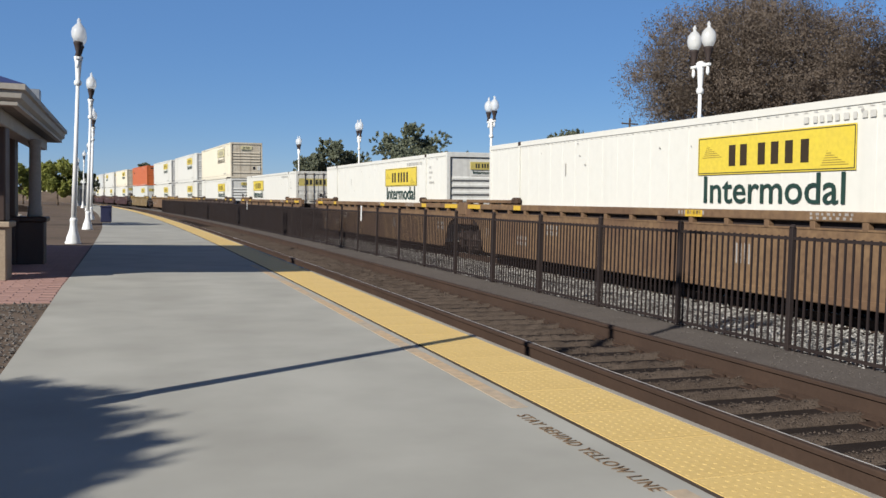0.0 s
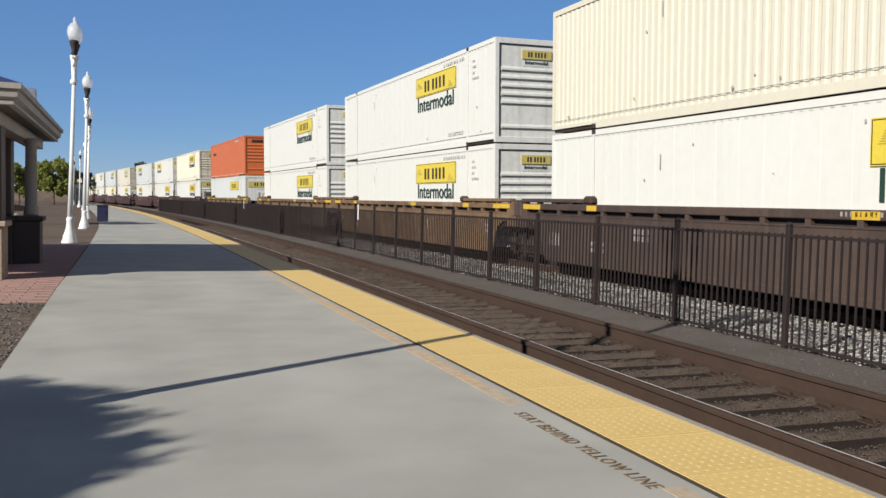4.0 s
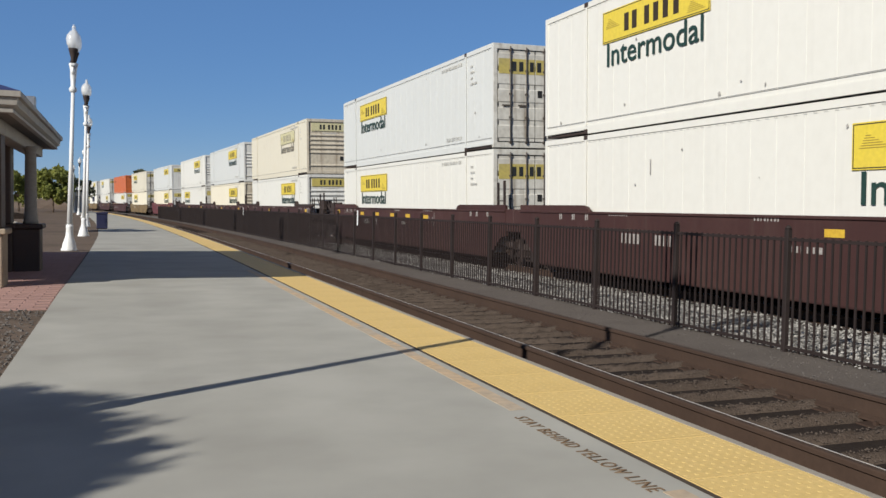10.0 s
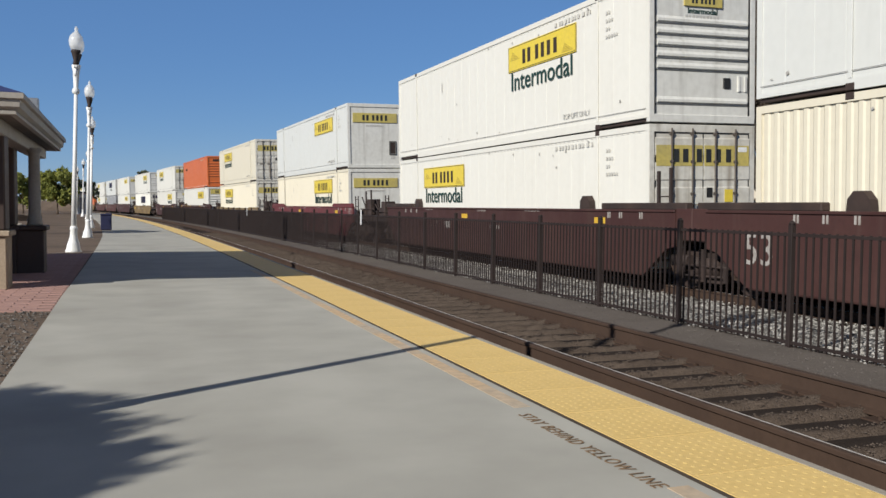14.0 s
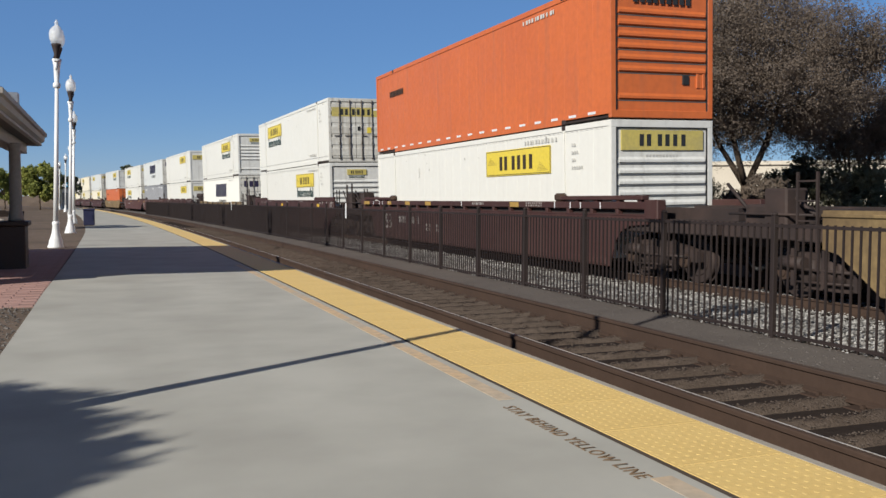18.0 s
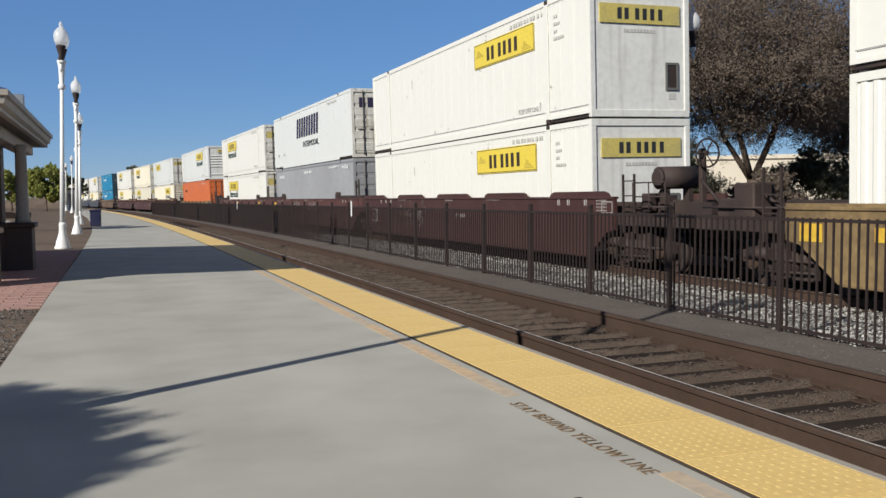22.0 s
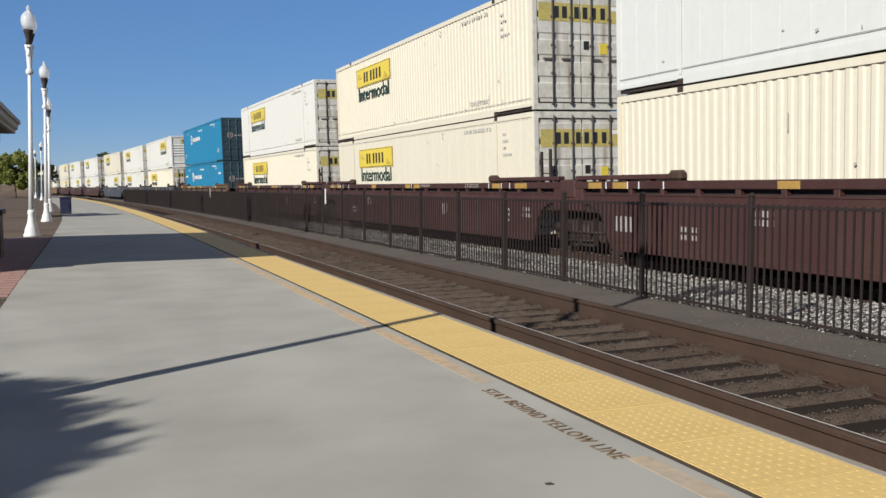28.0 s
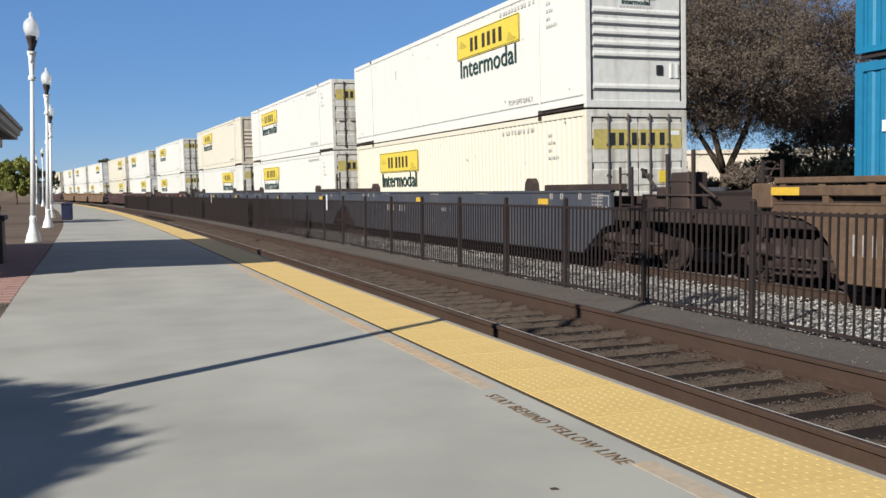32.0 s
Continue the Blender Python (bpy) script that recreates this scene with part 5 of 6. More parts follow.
def well_car(paint, form, gap_near, gap_far, seed, tag_53=False, paint_tag=None):
    """A railcar unit with an open well. form: R ribbed sides, H humped smooth sides, E raised at the ends, G smooth sides with guides. The gaps are those to its neighbours."""
    mat, word = WELL_PAINT[paint]
    forms = {"R": "ribbed sides", "H": "humped plate sides", "G": "plain plate sides", "E": "plate sides raised at the ends"}[form]
    w = thing("well_car", f"{word} double-stack railcar with {forms}", "railcar", "well cars of the train")
    drop = DROPS.get((paint, form), 0.0)
    if form == "R":
        for s in (-1, 1):
            part("side_plate", shared(("side_plate", paint, s), lambda: ribbed_side(s), mat), None, w, m=pose(0, 0, -drop))
            # dark gear colour instead of the car's paint gives the shade under the chord
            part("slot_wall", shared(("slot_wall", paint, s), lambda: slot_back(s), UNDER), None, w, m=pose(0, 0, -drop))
            part("top_chord", shared(("top_chord", paint, s), lambda: top_chord(s), mat), None, w, m=pose(0, 0, -drop))
            part("low_chord", shared(("low_chord", paint, s), lambda: low_chord(s), mat), None, w)
        for k in range(18):
            part("rib", shared(("rib", paint), rib, mat), None, w, m=pose(0, -0.42 + k * 0.997, -drop))
        for y, q in CHORD_PATCHES.get(paint, CHORD_PATCHES["tan"]):
            part("yellow_patch", shared(("yellow_patch", q, mat is MAROON), lambda: boxes((-WELL_X - 0.006, -WELL_X, 0, q, WELL_TOP - 0.14, WELL_TOP - 0.02)), WORNYELLOW if mat is MAROON else YELLOWPAINT), None, w, "yellow painted patch", pose(0, y, -drop))
        if paint in ("maroon", "chestnut"):
            for y in (0.18, 0.99, 1.43, 2.15, 7.69, 14.46, 15.22, 15.59, 16.34):
                part("white_tick", shared(("white_tick",), lambda: boxes((-WELL_X - 0.006, -WELL_X, -0.014, 0.014, WELL_TOP - 0.145, WELL_TOP - 0.01)), WHITESIGN), None, w, "narrow white tick", pose(0, y, -drop))
        if paint == "umber":
            for y, q in ((13.0, 0.62), (11.95, 0.2)):
                part("worn_patch", shared(("worn_patch", q), lambda: boxes((-WELL_X - 0.006, -WELL_X, 0, q, WELL_TOP - 0.14, WELL_TOP - 0.02)), FADED), None, w, "pale worn patch", pose(0, y, -drop))
            part("stencil_line", shared(("stencil_line", "chord"), lambda: logo_bars(1.0, 0.05, 81, 15), YELLOWPAINT), None, w, "yellow stencil marks", pose(-WELL_X - 0.004, 9.6, WELL_TOP - 0.07))
        for y, s in ((0.0, 1), (LONG, -1)):
            beam = part("end_beam", shared(("end_beam", paint, s), lambda: guide_beam(s), mat), None, w, m=pose(0, y, -drop))
            part("guide_knob", shared(("guide_knob", s), lambda: boxes((-WELL_X - 0.02, -WELL_X + 0.17, s * 2.0 - 0.17, s * 2.0 + 0.17, WELL_TOP, WELL_TOP + 0.19), bevel=0.05), RUST), None, beam, "rusty guide knob")
            part("end_post", shared(("end_post", paint), lambda: boxes((-WELL_X - 0.01, -WELL_X + 0.2, -0.22, 0.22, WELL_TOP - 0.34, WELL_TOP + 0.04), bevel=0.02), mat), None, w, m=pose(0, y - s * 1.62, -drop))
        bars_at(w, -WELL_X + 0.026, ((13.4, 0.78, 0.22, 0.78, 5), (12.2, 0.9, 0.22, 0.78, 7), (10.7, 0.42, 0.09, 0.72, 4), (10.7, 0.42, 0.09, 0.58, 4), (9.9, 0.3, 0.09, 0.72, 3), (9.9, 0.3, 0.09, 0.58, 3)) if seed == 15
                else ((16.05, 0.65, 0.3, 0.62, 4), (14.0, 0.6, 0.09, 0.7, 6), (14.0, 0.6, 0.09, 0.56, 6), (12.3, 0.6, 0.1, 1.02, 6), (12.3, 0.6, 0.1, 0.88, 6), (5.3, 0.42, 0.34, 0.7, 4), (0.45, 0.55, 0.09, 0.92, 5), (0.45, 0.55, 0.09, 0.78, 5)))
        bars_at(w, -WELL_X - 0.002, ((6.9, 0.8, 0.07, WELL_TOP - 0.1 - drop, 9), (3.6, 0.9, 0.04, WELL_TOP - 0.06 - drop, 8), (3.6, 0.9, 0.04, WELL_TOP - 0.12 - drop, 7)))
    else:
        for s in (-1, 1):
            part("side_plate", shared(("side_plate", form, paint, s), lambda: smooth_side(s, drop), mat), None, w)
        part("flange", shared(("flange", paint), flange, mat), None, w, m=pose(0, 0, -drop))
        part("low_chord", shared(("low_chord", paint, -1), lambda: low_chord(-1), mat), None, w)
        if form == "H":
            for y in (0.4, 4.2, 7.9, 11.8, LONG - 0.2):
                part("hump", shared(("hump", paint), hump, mat), None, w, m=pose(0, y, WELL_TOP - 0.06))
        elif form == "E":
            for y, s in ((0.0, 1), (LONG, -1)):
                part("end_hump", shared(("end_hump", paint, s), lambda: end_hump(s, 0.06 if paint == "khaki" else 0.15), mat), None, w, m=pose(0, y, WELL_TOP - 0.06 - drop))
        else:
            for y in (2.3, LONG - 2.3):
                part("guide_lug", shared(("guide_lug", paint), guide_lug, UNDER), None, w, "dark container guide", pose(0, y, WELL_TOP - 0.06))
            for y in (0.1, LONG - 0.1):
                part("end_beam", shared(("end_beam", form), lambda: boxes((-WELL_X + 0.02, -WELL_X + 0.2, -1.1, 1.9, WELL_TOP - 0.06, WELL_TOP + 0.08), bevel=0.02), UNDER), None, w, m=pose(0, y - (0.4 if y > 2 else 0.4), 0))
        top = WELL_TOP - drop
        bars_at(w, -WELL_X - 0.002, ((12.9, 0.75, 0.05, top - 0.13, 9), (8.4, 0.62, 0.08, top - 0.15, 8), (5.3, 0.85, 0.05, top - 0.13, 10), (12.4, 0.72, 0.2, 0.92, 5), (11.2, 0.6, 0.2, 0.92, 5), (7.6, 0.75, 0.1, 0.98, 6)))
        for y in (0.1, 0.85, 1.3, 13.9, 14.5, 15.1):
            bars_at(w, -WELL_X - 0.002, ((y, 0.15, 0.13, top - 0.24, 2),))
        if gap_near > 5:
            bars_at(w, -WELL_X - 0.002, tuple((-0.42, 0.44, 0.035, 1.24 + 0.07 * k, 7) for k in range(4)))
            part("stencil_frame", shared(("stencil_frame",), lambda: boxes((-0.004, 0, -0.42, 0, 0, 0.02), (-0.004, 0, -0.42, 0, 0.23, 0.25), (-0.004, 0, -0.42, -0.4, 0.02, 0.23), (-0.004, 0, -0.02, 0, 0.02, 0.23)), PALESTENCIL), None, w, "white stencilled frame", pose(-WELL_X - 0.001, -0.62, 1.2))
        for y, q, z, tall in SIDE_PATCHES.get(seed, ((1.4, 0.45, 1.24, 0.13), (9.2, 0.45, 1.24, 0.13))):
            part("yellow_patch", shared(("reflector_patch", q, tall), lambda: boxes((-0.006, 0, 0, q, 0, tall)), YELLOWPAINT), None, w, "yellow reflective patch", pose(-WELL_X, y, z))
        for y, long_, z, tall, n_ in SCRAWLS.get(seed, ()):
            part("graffiti", shared(("scrawl", seed, y), lambda: scrawl(seed + int(y), long_, tall, n_), PALESTENCIL), None, w, "white spray-painted scrawl", pose(-WELL_X - 0.003, y, z))
    if tag_53:
        part("lettering", words_on_side("53", 0.75 if form != "R" or seed == 15 else 0.45, PALESTENCIL), None, w, "large faded white number", Matrix.Translation((-WELL_X - 0.006 if form != "R" else -WELL_X + 0.024, LONG + 0.1 if form != "R" else 14.98 if seed == 15 else 1.45, 0.55 if seed == 15 else 0.66)) @ FACING)
    if seed == 10:
        part("lettering", words_on_side("125T", 0.22, PALESTENCIL), None, w, "small white lettering", Matrix.Translation((-WELL_X - 0.006, LONG + 1.03, 1.35)) @ FACING)
    if paint_tag is not None:
        part("graffiti", shared(("graffiti", paint_tag), lambda: graffiti(paint_tag), FAINTTAG if form in "HE" else PALESTENCIL), None, w, "white spray-painted scrawl", pose(-WELL_X - 0.006, LONG - 1.6 - (paint_tag % 3), 0.55))
    part("well_floor", shared(("well_floor",), well_floor, UNDER), None, w)
    n0, n1 = -gap_near / 2 + 0.1, LONG + gap_far / 2 - 0.1
    part("end_platform", shared(("end_platform", round(n0, 1)), lambda: end_platform(n0, -0.15), UNDER), None, w)
    part("end_platform", shared(("end_platform", "far", round(n1, 1)), lambda: end_platform(LONG + 0.15, n1), UNDER), None, w)
    # the decks of articulated units meet over the shared truck
    if gap_near < 5:
        part("end_deck", shared(("end_deck", paint, round(n0, 1)), lambda: end_deck(n0 - 0.06, -1.1), mat), None, w)
    if gap_far < 5:
        part("end_deck", shared(("end_deck", "far", paint, round(n1, 1)), lambda: end_deck(LONG + 1.1, n1 + 0.06), mat), None, w)
    spots = []
    if gap_near > 5:
        spots.append(-1.35)
        if form == "H" or seed == 7:
            part("air_tank", shared(("air_tank",), air_tank, UNDER), None, w, "grimy air tank with a valve box", pose(0, -1.9, 0.98))
        if form != "R":
            if form == "H" or seed == 7:
                part("brake_wheel", shared(("brake_wheel",), brake_wheel, UNDER), None, w, "spoked brake hand wheel", pose(-0.5, -2.9, 2.35))
            else:
                part("brake_stand", shared(("brake_stand",), brake_stand, UNDER), None, w, "grimy brake housing with pipes", pose(0, -3.3, 1.2))
            if form == "H":
                part("handrail", shared(("handrail",), lambda: handrail(1.1), UNDER), None, w, "", pose(-1.22, -2.55, 1.2))
            else:
                part("handrail", shared(("handrail", "wide"), lambda: tall_rail(0.72), UNDER), None, w, "dark upright grab rails", pose(-1.3, -3.45, 1.1))
        part("air_hose", shared(("air_hose",), air_hose, DARKSEAL), None, w, "slack black air hose", pose(0, n0, 0))
        part("coupler", shared(("coupler",), coupler, UNDER), None, w, "steel coupler", pose(0, n0, 0))
        if form != "R":
            part("ladder", shared(("ladder",), lambda: ladder(1.2), UNDER), None, w, "", pose(-WELL_X + 0.1, -1.5, 0.8))
    else:
        spots.append(-gap_near / 2)
        if form in "GE" or paint == "maroon":
            # step uprights over the shared truck
            part("handrail", shared(("handrail", "tall"), lambda: tall_rail(0.4), UNDER), None, w, "dark upright grab rails", pose(-1.3, -0.75, 1.2))
    if gap_far > 5:
        spots.append(LONG + 1.35)
        if form == "R":
            if paint in ("maroon", "chestnut"):
                part("brake_stand", shared(("brake_stand",), brake_stand, UNDER), None, w, "grimy brake housing with pipes", pose(0, LONG + 2.0, 1.2))
            else:
                part("brake_wheel", shared(("brake_wheel",), brake_wheel, UNDER), None, w, "spoked brake hand wheel", pose(-0.75, LONG + 2.2, 1.72))
        else:
            part("brake_stand", shared(("brake_stand",), brake_stand, UNDER), None, w, "grimy brake housing with pipes", pose(0, LONG + 2.0, 1.1))
        part("ladder", shared(("ladder",), lambda: ladder(1.2), UNDER), None, w, "", pose(-WELL_X + 0.1, LONG + 1.5, 0.8))
    for y in spots:
        tr = part("truck", shared(("truck",), truck_frame, UNDER), None, w, "grimy two-axle truck", pose(0, y, 0))
        for q in (-0.87, 0.87):
            rolling.append((part("wheelset", shared(("wheelset",), wheelset, UNDER), None, tr, "", pose(0, q, 0.43)), q, seed, y))
            part("axle_cap", shared(("axle_cap",), axle_cap, RUST), None, tr, "rusty axle bearing cap", pose(0, q, 0.43))
        part("brake_rigging", shared(("brake_rigging",), brake_rigging, UNDER), None, tr)
    return w


SIGN_MID, SIGN_FAR = 9.6, 2.7
S, F, NONE = ("sign", SIGN_MID), ("sign", SIGN_FAR), ("none", 0)
PM = ("panel", 9.9)
# place of each load's far end along the train, well car, lower and upper container
TRAIN = [
    (23.04, "tan", "R", ("white", 0, "L", S), None), (42.62, "tan", "R", ("white", 0, "L", S), None), (65.9, "tan", "R", ("white", 0, "D", F), None),
    (89.19, "brown", "R", ("white", 0, "L", S), ("cream", 1, "L", S)), (108.75, "tan", "R", ("white", 0, "L", S), ("white", 0, "L", S)), (128.3, "tan", "R", ("white", 0, "L", S), ("white", 0, "L", S)),
    (151.7, "ochre", "R", ("cool", 0, "P", PM), ("orange", 0, "L", ("dashes", 0))), (174.8, "maroon", "E", ("white", 0, "L", S), ("cream", 1, "L", S)), (194.2, "maroon", "E", ("white", 0, "L", S), ("white", 0, "D", F)),
    (213.5, "maroon", "E", ("white", 0, "D", F), ("cool", 0, "D", F)), (237, "maroon", "G", ("white", 0, "L", S), ("cream", 0, "L", S)), (256.3, "maroon", "G", ("cream", 1, "L", S), ("cool", 0, "L", S)),
    (275.6, "maroon", "G", ("white", 0, "D", F), ("white", 0, "L", S)), (299.1, "red", "E", ("cream", 1, "P", S), ("cool", 0, "P", PM)), (322.6, "khaki", "E", ("cream", 1, "D", F), ("cream", 0, "D", F)),
    (345.8, "chestnut", "R", ("white", 0, "L", PM), ("orange", 0, "L", ("dashes", 0))), (369.1, "maroon", "E", ("white", 0, "L", S), ("white", 0, "D", F)), (392.6, "khaki", "E", ("white", 1, "D", ("strokes", 6.4)), ("white", 0, "L", S)),
    (415.9, "maroon", "H", ("white", 0, "P", PM), ("white", 0, "P", PM)), (435.2, "russet", "G", ("grey", 1, "D", NONE), ("cool", 0, "D", ("strokes", 5.8))), (454.4, "russet", "G", ("white", 0, "D", F), ("white", 0, "D", F)),
    (477.7, "khaki", "E", ("orange", 0, "D", ("dashes", 0)), ("cool", 0, "L", S)), (500.6, "maroon", "R", ("cream", 1, "L", S), ("cool", 0, "D", ("panel", 2.7))), (520.2, "maroon", "R", ("cream", 0, "D", F), ("cream", 1, "D", F)),
    (539.75, "maroon", "R", ("cream", 1, "D", F), ("white", 0, "D", F)), (562.6, "umber", "R", ("blue", 1, "D", ("hexagon", 3.6)), ("blue", 1, "D", ("hexagon", 3.6))), (585.7, "grey", "G", ("cream", 1, "D", F), ("white", 0, "L", S)),
    (605, "grey", "G", ("white", 0, "D", F), ("white", 0, "D", F)), (624.3, "grey", "G", ("white", 0, "D", S), ("cream", 0, "L", F)), (647.5, "maroon", "E", ("white", 0, "D", F), ("white", 0, "D", F)),
    (669, "maroon", "E", ("white", 0, "L", S), ("white", 0, "D", F)), (688.3, "maroon", "E", ("cream", 0, "L", S), ("cream", 0, "D", S)), (711.6, "tan", "R", ("white", 0, "D", F), ("white", 0, "L", S)),
    (730.9, "tan", "R", ("white", 0, "D", F), ("white", 0, "D", F)), (750.2, "tan", "R", ("white", 0, "L", S), ("white", 0, "L", S)), (773.5, "maroon", "G", ("white", 0, "D", F), ("cream", 0, "L", S)),
]
NUMBERED = (10, 11, 15, 16, 18, 19, 20, 23)
TAGGED = {11: 2, 18: 4, 7: 6}
SPEED = (17.571, -0.01185, 0.000403, -0.00000936)


def travelled(t):
    return sum(k * t ** (i + 1) for i, k in enumerate(SPEED))


LEAN_IN = -1.3   # the outer rail of the bend lies higher


def unit_pose(far, t, lift=0.0):
    """The pose of a unit whose load ends at that place along the train; lift counts from the rails."""
    y1 = far - travelled(t)
    y0 = y1 - LONG
    turn = math.degrees(math.atan2(shift(y0) - shift(y1), LONG))
    return pose(LINE2 + shift(y0), y0, SECOND_RAIL_Z, 0, LEAN_IN, turn) @ pose(0, 0, lift)


BOTTOM = 0.355
riders = []
for i, (far, paint, form, low, up) in enumerate(TRAIN):
    near_gap = far - LONG - (TRAIN[i - 1][0] if i else far - LONG - 3.4)
    far_gap = (TRAIN[i + 1][0] - LONG - far) if i + 1 < len(TRAIN) else 3.4
    riders.append((well_car(paint, form, near_gap, far_gap, i, i in NUMBERED, TAGGED.get(i)), far, 0.0))
    riders.append((container(*low, i), far, BOTTOM))
    if up:
        riders.append((container(*up, i + 50), far, BOTTOM + HIGH + 0.04))

# ---- station lamps ----
GLASS = bpy.data.materials.new("frosted_globe")
GLASS.use_nodes = True
gb = GLASS.node_tree.nodes["Principled BSDF"]
gb.inputs["Base Color"].default_value = (0.80, 0.81, 0.80, 1)
gb.inputs["Roughness"].default_value = 0.12
clear = GLASS.node_tree.nodes.new("ShaderNodeBsdfTransparent")
clear.inputs["Color"].default_value = (0.93, 0.94, 0.95, 1)
half_clear = GLASS.node_tree.nodes.new("ShaderNodeMixShader")
half_clear.inputs["Fac"].default_value = 0.5
GLASS.node_tree.links.new(clear.outputs["BSDF"], half_clear.inputs[1])
GLASS.node_tree.links.new(gb.outputs["BSDF"], half_clear.inputs[2])
GLASS.node_tree.links.new(half_clear.outputs["Shader"], GLASS.node_tree.nodes["Material Output"].inputs["Surface"])


def lamp(m, label):
    """A white post with a bell base, a cross arm along the platform and two acorn globes."""
    p = thing("street_lamp", label, "lamp", "station lamps", m)
    part("base", lathe(bmesh.new(), [(0.19, 0.0), (0.19, 0.05), (0.165, 0.09), (0.155, 0.18), (0.12, 0.28), (0.09, 0.4), (0.08, 0.55), (0.09, 0.58), (0.09, 0.62), (0.072, 0.66)], 16), POLEWHITE, p)
    part("post", lathe(bmesh.new(), [(0.066, 0.66), (0.05, 2.2), (0.043, 3.9)], 14), POLEWHITE, p)
    part("collar", lathe(bmesh.new(), [(0.05, 3.9), (0.08, 3.92), (0.09, 3.97), (0.08, 4.02), (0.052, 4.05), (0.07, 4.3), (0.078, 4.45), (0.11, 4.6), (0.05, 4.64)], 14), POLEWHITE, p)
    arm = bmesh.new()
    box(arm, -0.05, 0.05, -0.34, 0.34, 4.5, 4.57, bevel=0.015)
    for s in (-1, 1):
        lathe(arm, [(0.02, 4.3), (0.045, 4.36), (0.03, 4.5)], 8, (0, s * 0.27, 0))
    part("cross_arm", arm, POLEWHITE, p)
    for s in (-1, 1):
        holder = part("holder", lathe(bmesh.new(), [(0.05, 4.57), (0.07, 4.6), (0.05, 4.68), (0.1, 4.86), (0.115, 4.9), (0.1, 4.93)], 12, (0, s * 0.27, 0)), UNDER, p, "dark fluted globe holder")
        part("globe", lathe(bmesh.new(), [(0.1, 4.93), (0.155, 5.03), (0.172, 5.14), (0.155, 5.24), (0.09, 5.33), (0.045, 5.36), (0.035, 5.4), (0.05, 5.43), (0.012, 5.5)], 16, (0, s * 0.27, 0)), GLASS, holder, "clear acorn globe")
    return p


first_lamp = lamp(pose(*on_line(-1.12, 23.4, -0.03), 0, 1.4, 0), "tall white twin-globe station lamp beside the platform")
for y in (33.3, 46.5, 60.0, 74.0, 90.0, 108.0, 4.745):
    near_one = copy_thing(first_lamp, pose(*on_line(-1.0 if y > 8 else -1.12, y, -0.03), 0, 1.2, heading(y)))
    near_one.scale = (1, 1, 1 if y > 8 else 1.12)   # the nearest, unseen, is stretched only to throw its shadow further
far_lamp = copy_thing(first_lamp, pose(*on_line(12.76, 17.4, -0.1), 0, -0.8, 0))
far_lamp.scale = (1, 1, 1.03)
tagged(far_lamp, "tall white twin-globe station lamp across the tracks")
for x, y in ((13.6, 31.4), (13.4, 49.2), (13.4, 64.5), (13.4, 80.0)):
    far_one = tagged(copy_thing(far_lamp, pose(*on_line(x, y, -0.1), 0, -0.8, heading(y))), "tall white twin-globe station lamp across the tracks")
    far_one.scale = (1, 1, 1.1 if y > 40 else 1)

# ---- litter bin ----
bin_ = thing("litter_bin", "navy blue square litter bin on the platform edge", "litter bin", m=pose(-0.82, 41.9, 0.0))
part("body", boxes((-0.23, 0.23, -0.23, 0.23, 0.03, 0.66), bevel=0.02), BINBLUE, bin_)
part("lid", boxes((-0.25, 0.25, -0.25, 0.25, 0.66, 0.76), bevel=0.03), BINBLUE, bin_)
part("foot", boxes((-0.2, 0.2, -0.2, 0.2, 0.0, 0.03)), UNDER, bin_)

# ---- brick paving under the shelter ----
paving = thing("brick_paving", "red brick paving under the shelter beside the platform", "pavement", kind="structure")
part("bed", boxes((-8.0, BACK - 0.004, 10.5, 22.6, -0.2, -0.005)), BRICKBED, paving)
brick_bm = bmesh.new()
box(brick_bm, -0.145, 0.145, -0.07, 0.07, -0.05, 0.0, bevel=0.006)
brick_me = bpy.data.meshes.new("brick")
brick_bm.to_mesh(brick_me)
brick_bm.free()
brick_me.materials.append(BRICKRED)
fv, ff = [], []
row, y, kb = 0, 10.58, 0
while y < 22.55:
    x = BACK - 0.16 - (0.15 if row % 2 else 0)
    while x > -3.6:
        if kb < 300 and x > -1.9:
            part("brick", brick_me, None, paving, m=pose(x, y, random.uniform(-0.002, 0.002)))
            kb += 1
        else:
            q = len(fv)
            fv += [(x + a, y + b, c) for c in (-0.05, 0.0) for a, b in ((-0.145, -0.07), (0.145, -0.07), (0.145, 0.07), (-0.145, 0.07))]
            ff += [(q, q + 1, q + 5, q + 4), (q + 1, q + 2, q + 6, q + 5), (q + 2, q + 3, q + 7, q + 6), (q + 3, q, q + 4, q + 7), (q + 4, q + 5, q + 6, q + 7)]
        x -= 0.302
    y += 0.15
    row += 1
tagged(joined("far_bricks", fv, ff, BRICKRED, paving), kind="stuff")

# ---- shelter ----
EAVE_X, EAVE_Z, EAVE_Y0, EAVE_Y1, ROOF_X1 = -1.17, 2.27, 12.0, 20.2, -6.9
shelter = thing("platform_shelter", "open shelter with cream eaves, dark columns and a blue metal roof", "shelter")
roofbm = bmesh.new()
mid = (EAVE_X + ROOF_X1) / 2
corners = [(EAVE_X, EAVE_Y0), (EAVE_X, EAVE_Y1), (ROOF_X1, EAVE_Y1), (ROOF_X1, EAVE_Y0)]
ridge = [(mid, EAVE_Y0 + 2.7), (mid, EAVE_Y1 - 2.7)]
lo = [roofbm.verts.new((x, y, EAVE_Z + 0.272)) for x, y in corners]
hi = [roofbm.verts.new((x, y, EAVE_Z + 1.3)) for x, y in ridge]
roofbm.faces.new((lo[0], lo[1], hi[1], hi[0]))
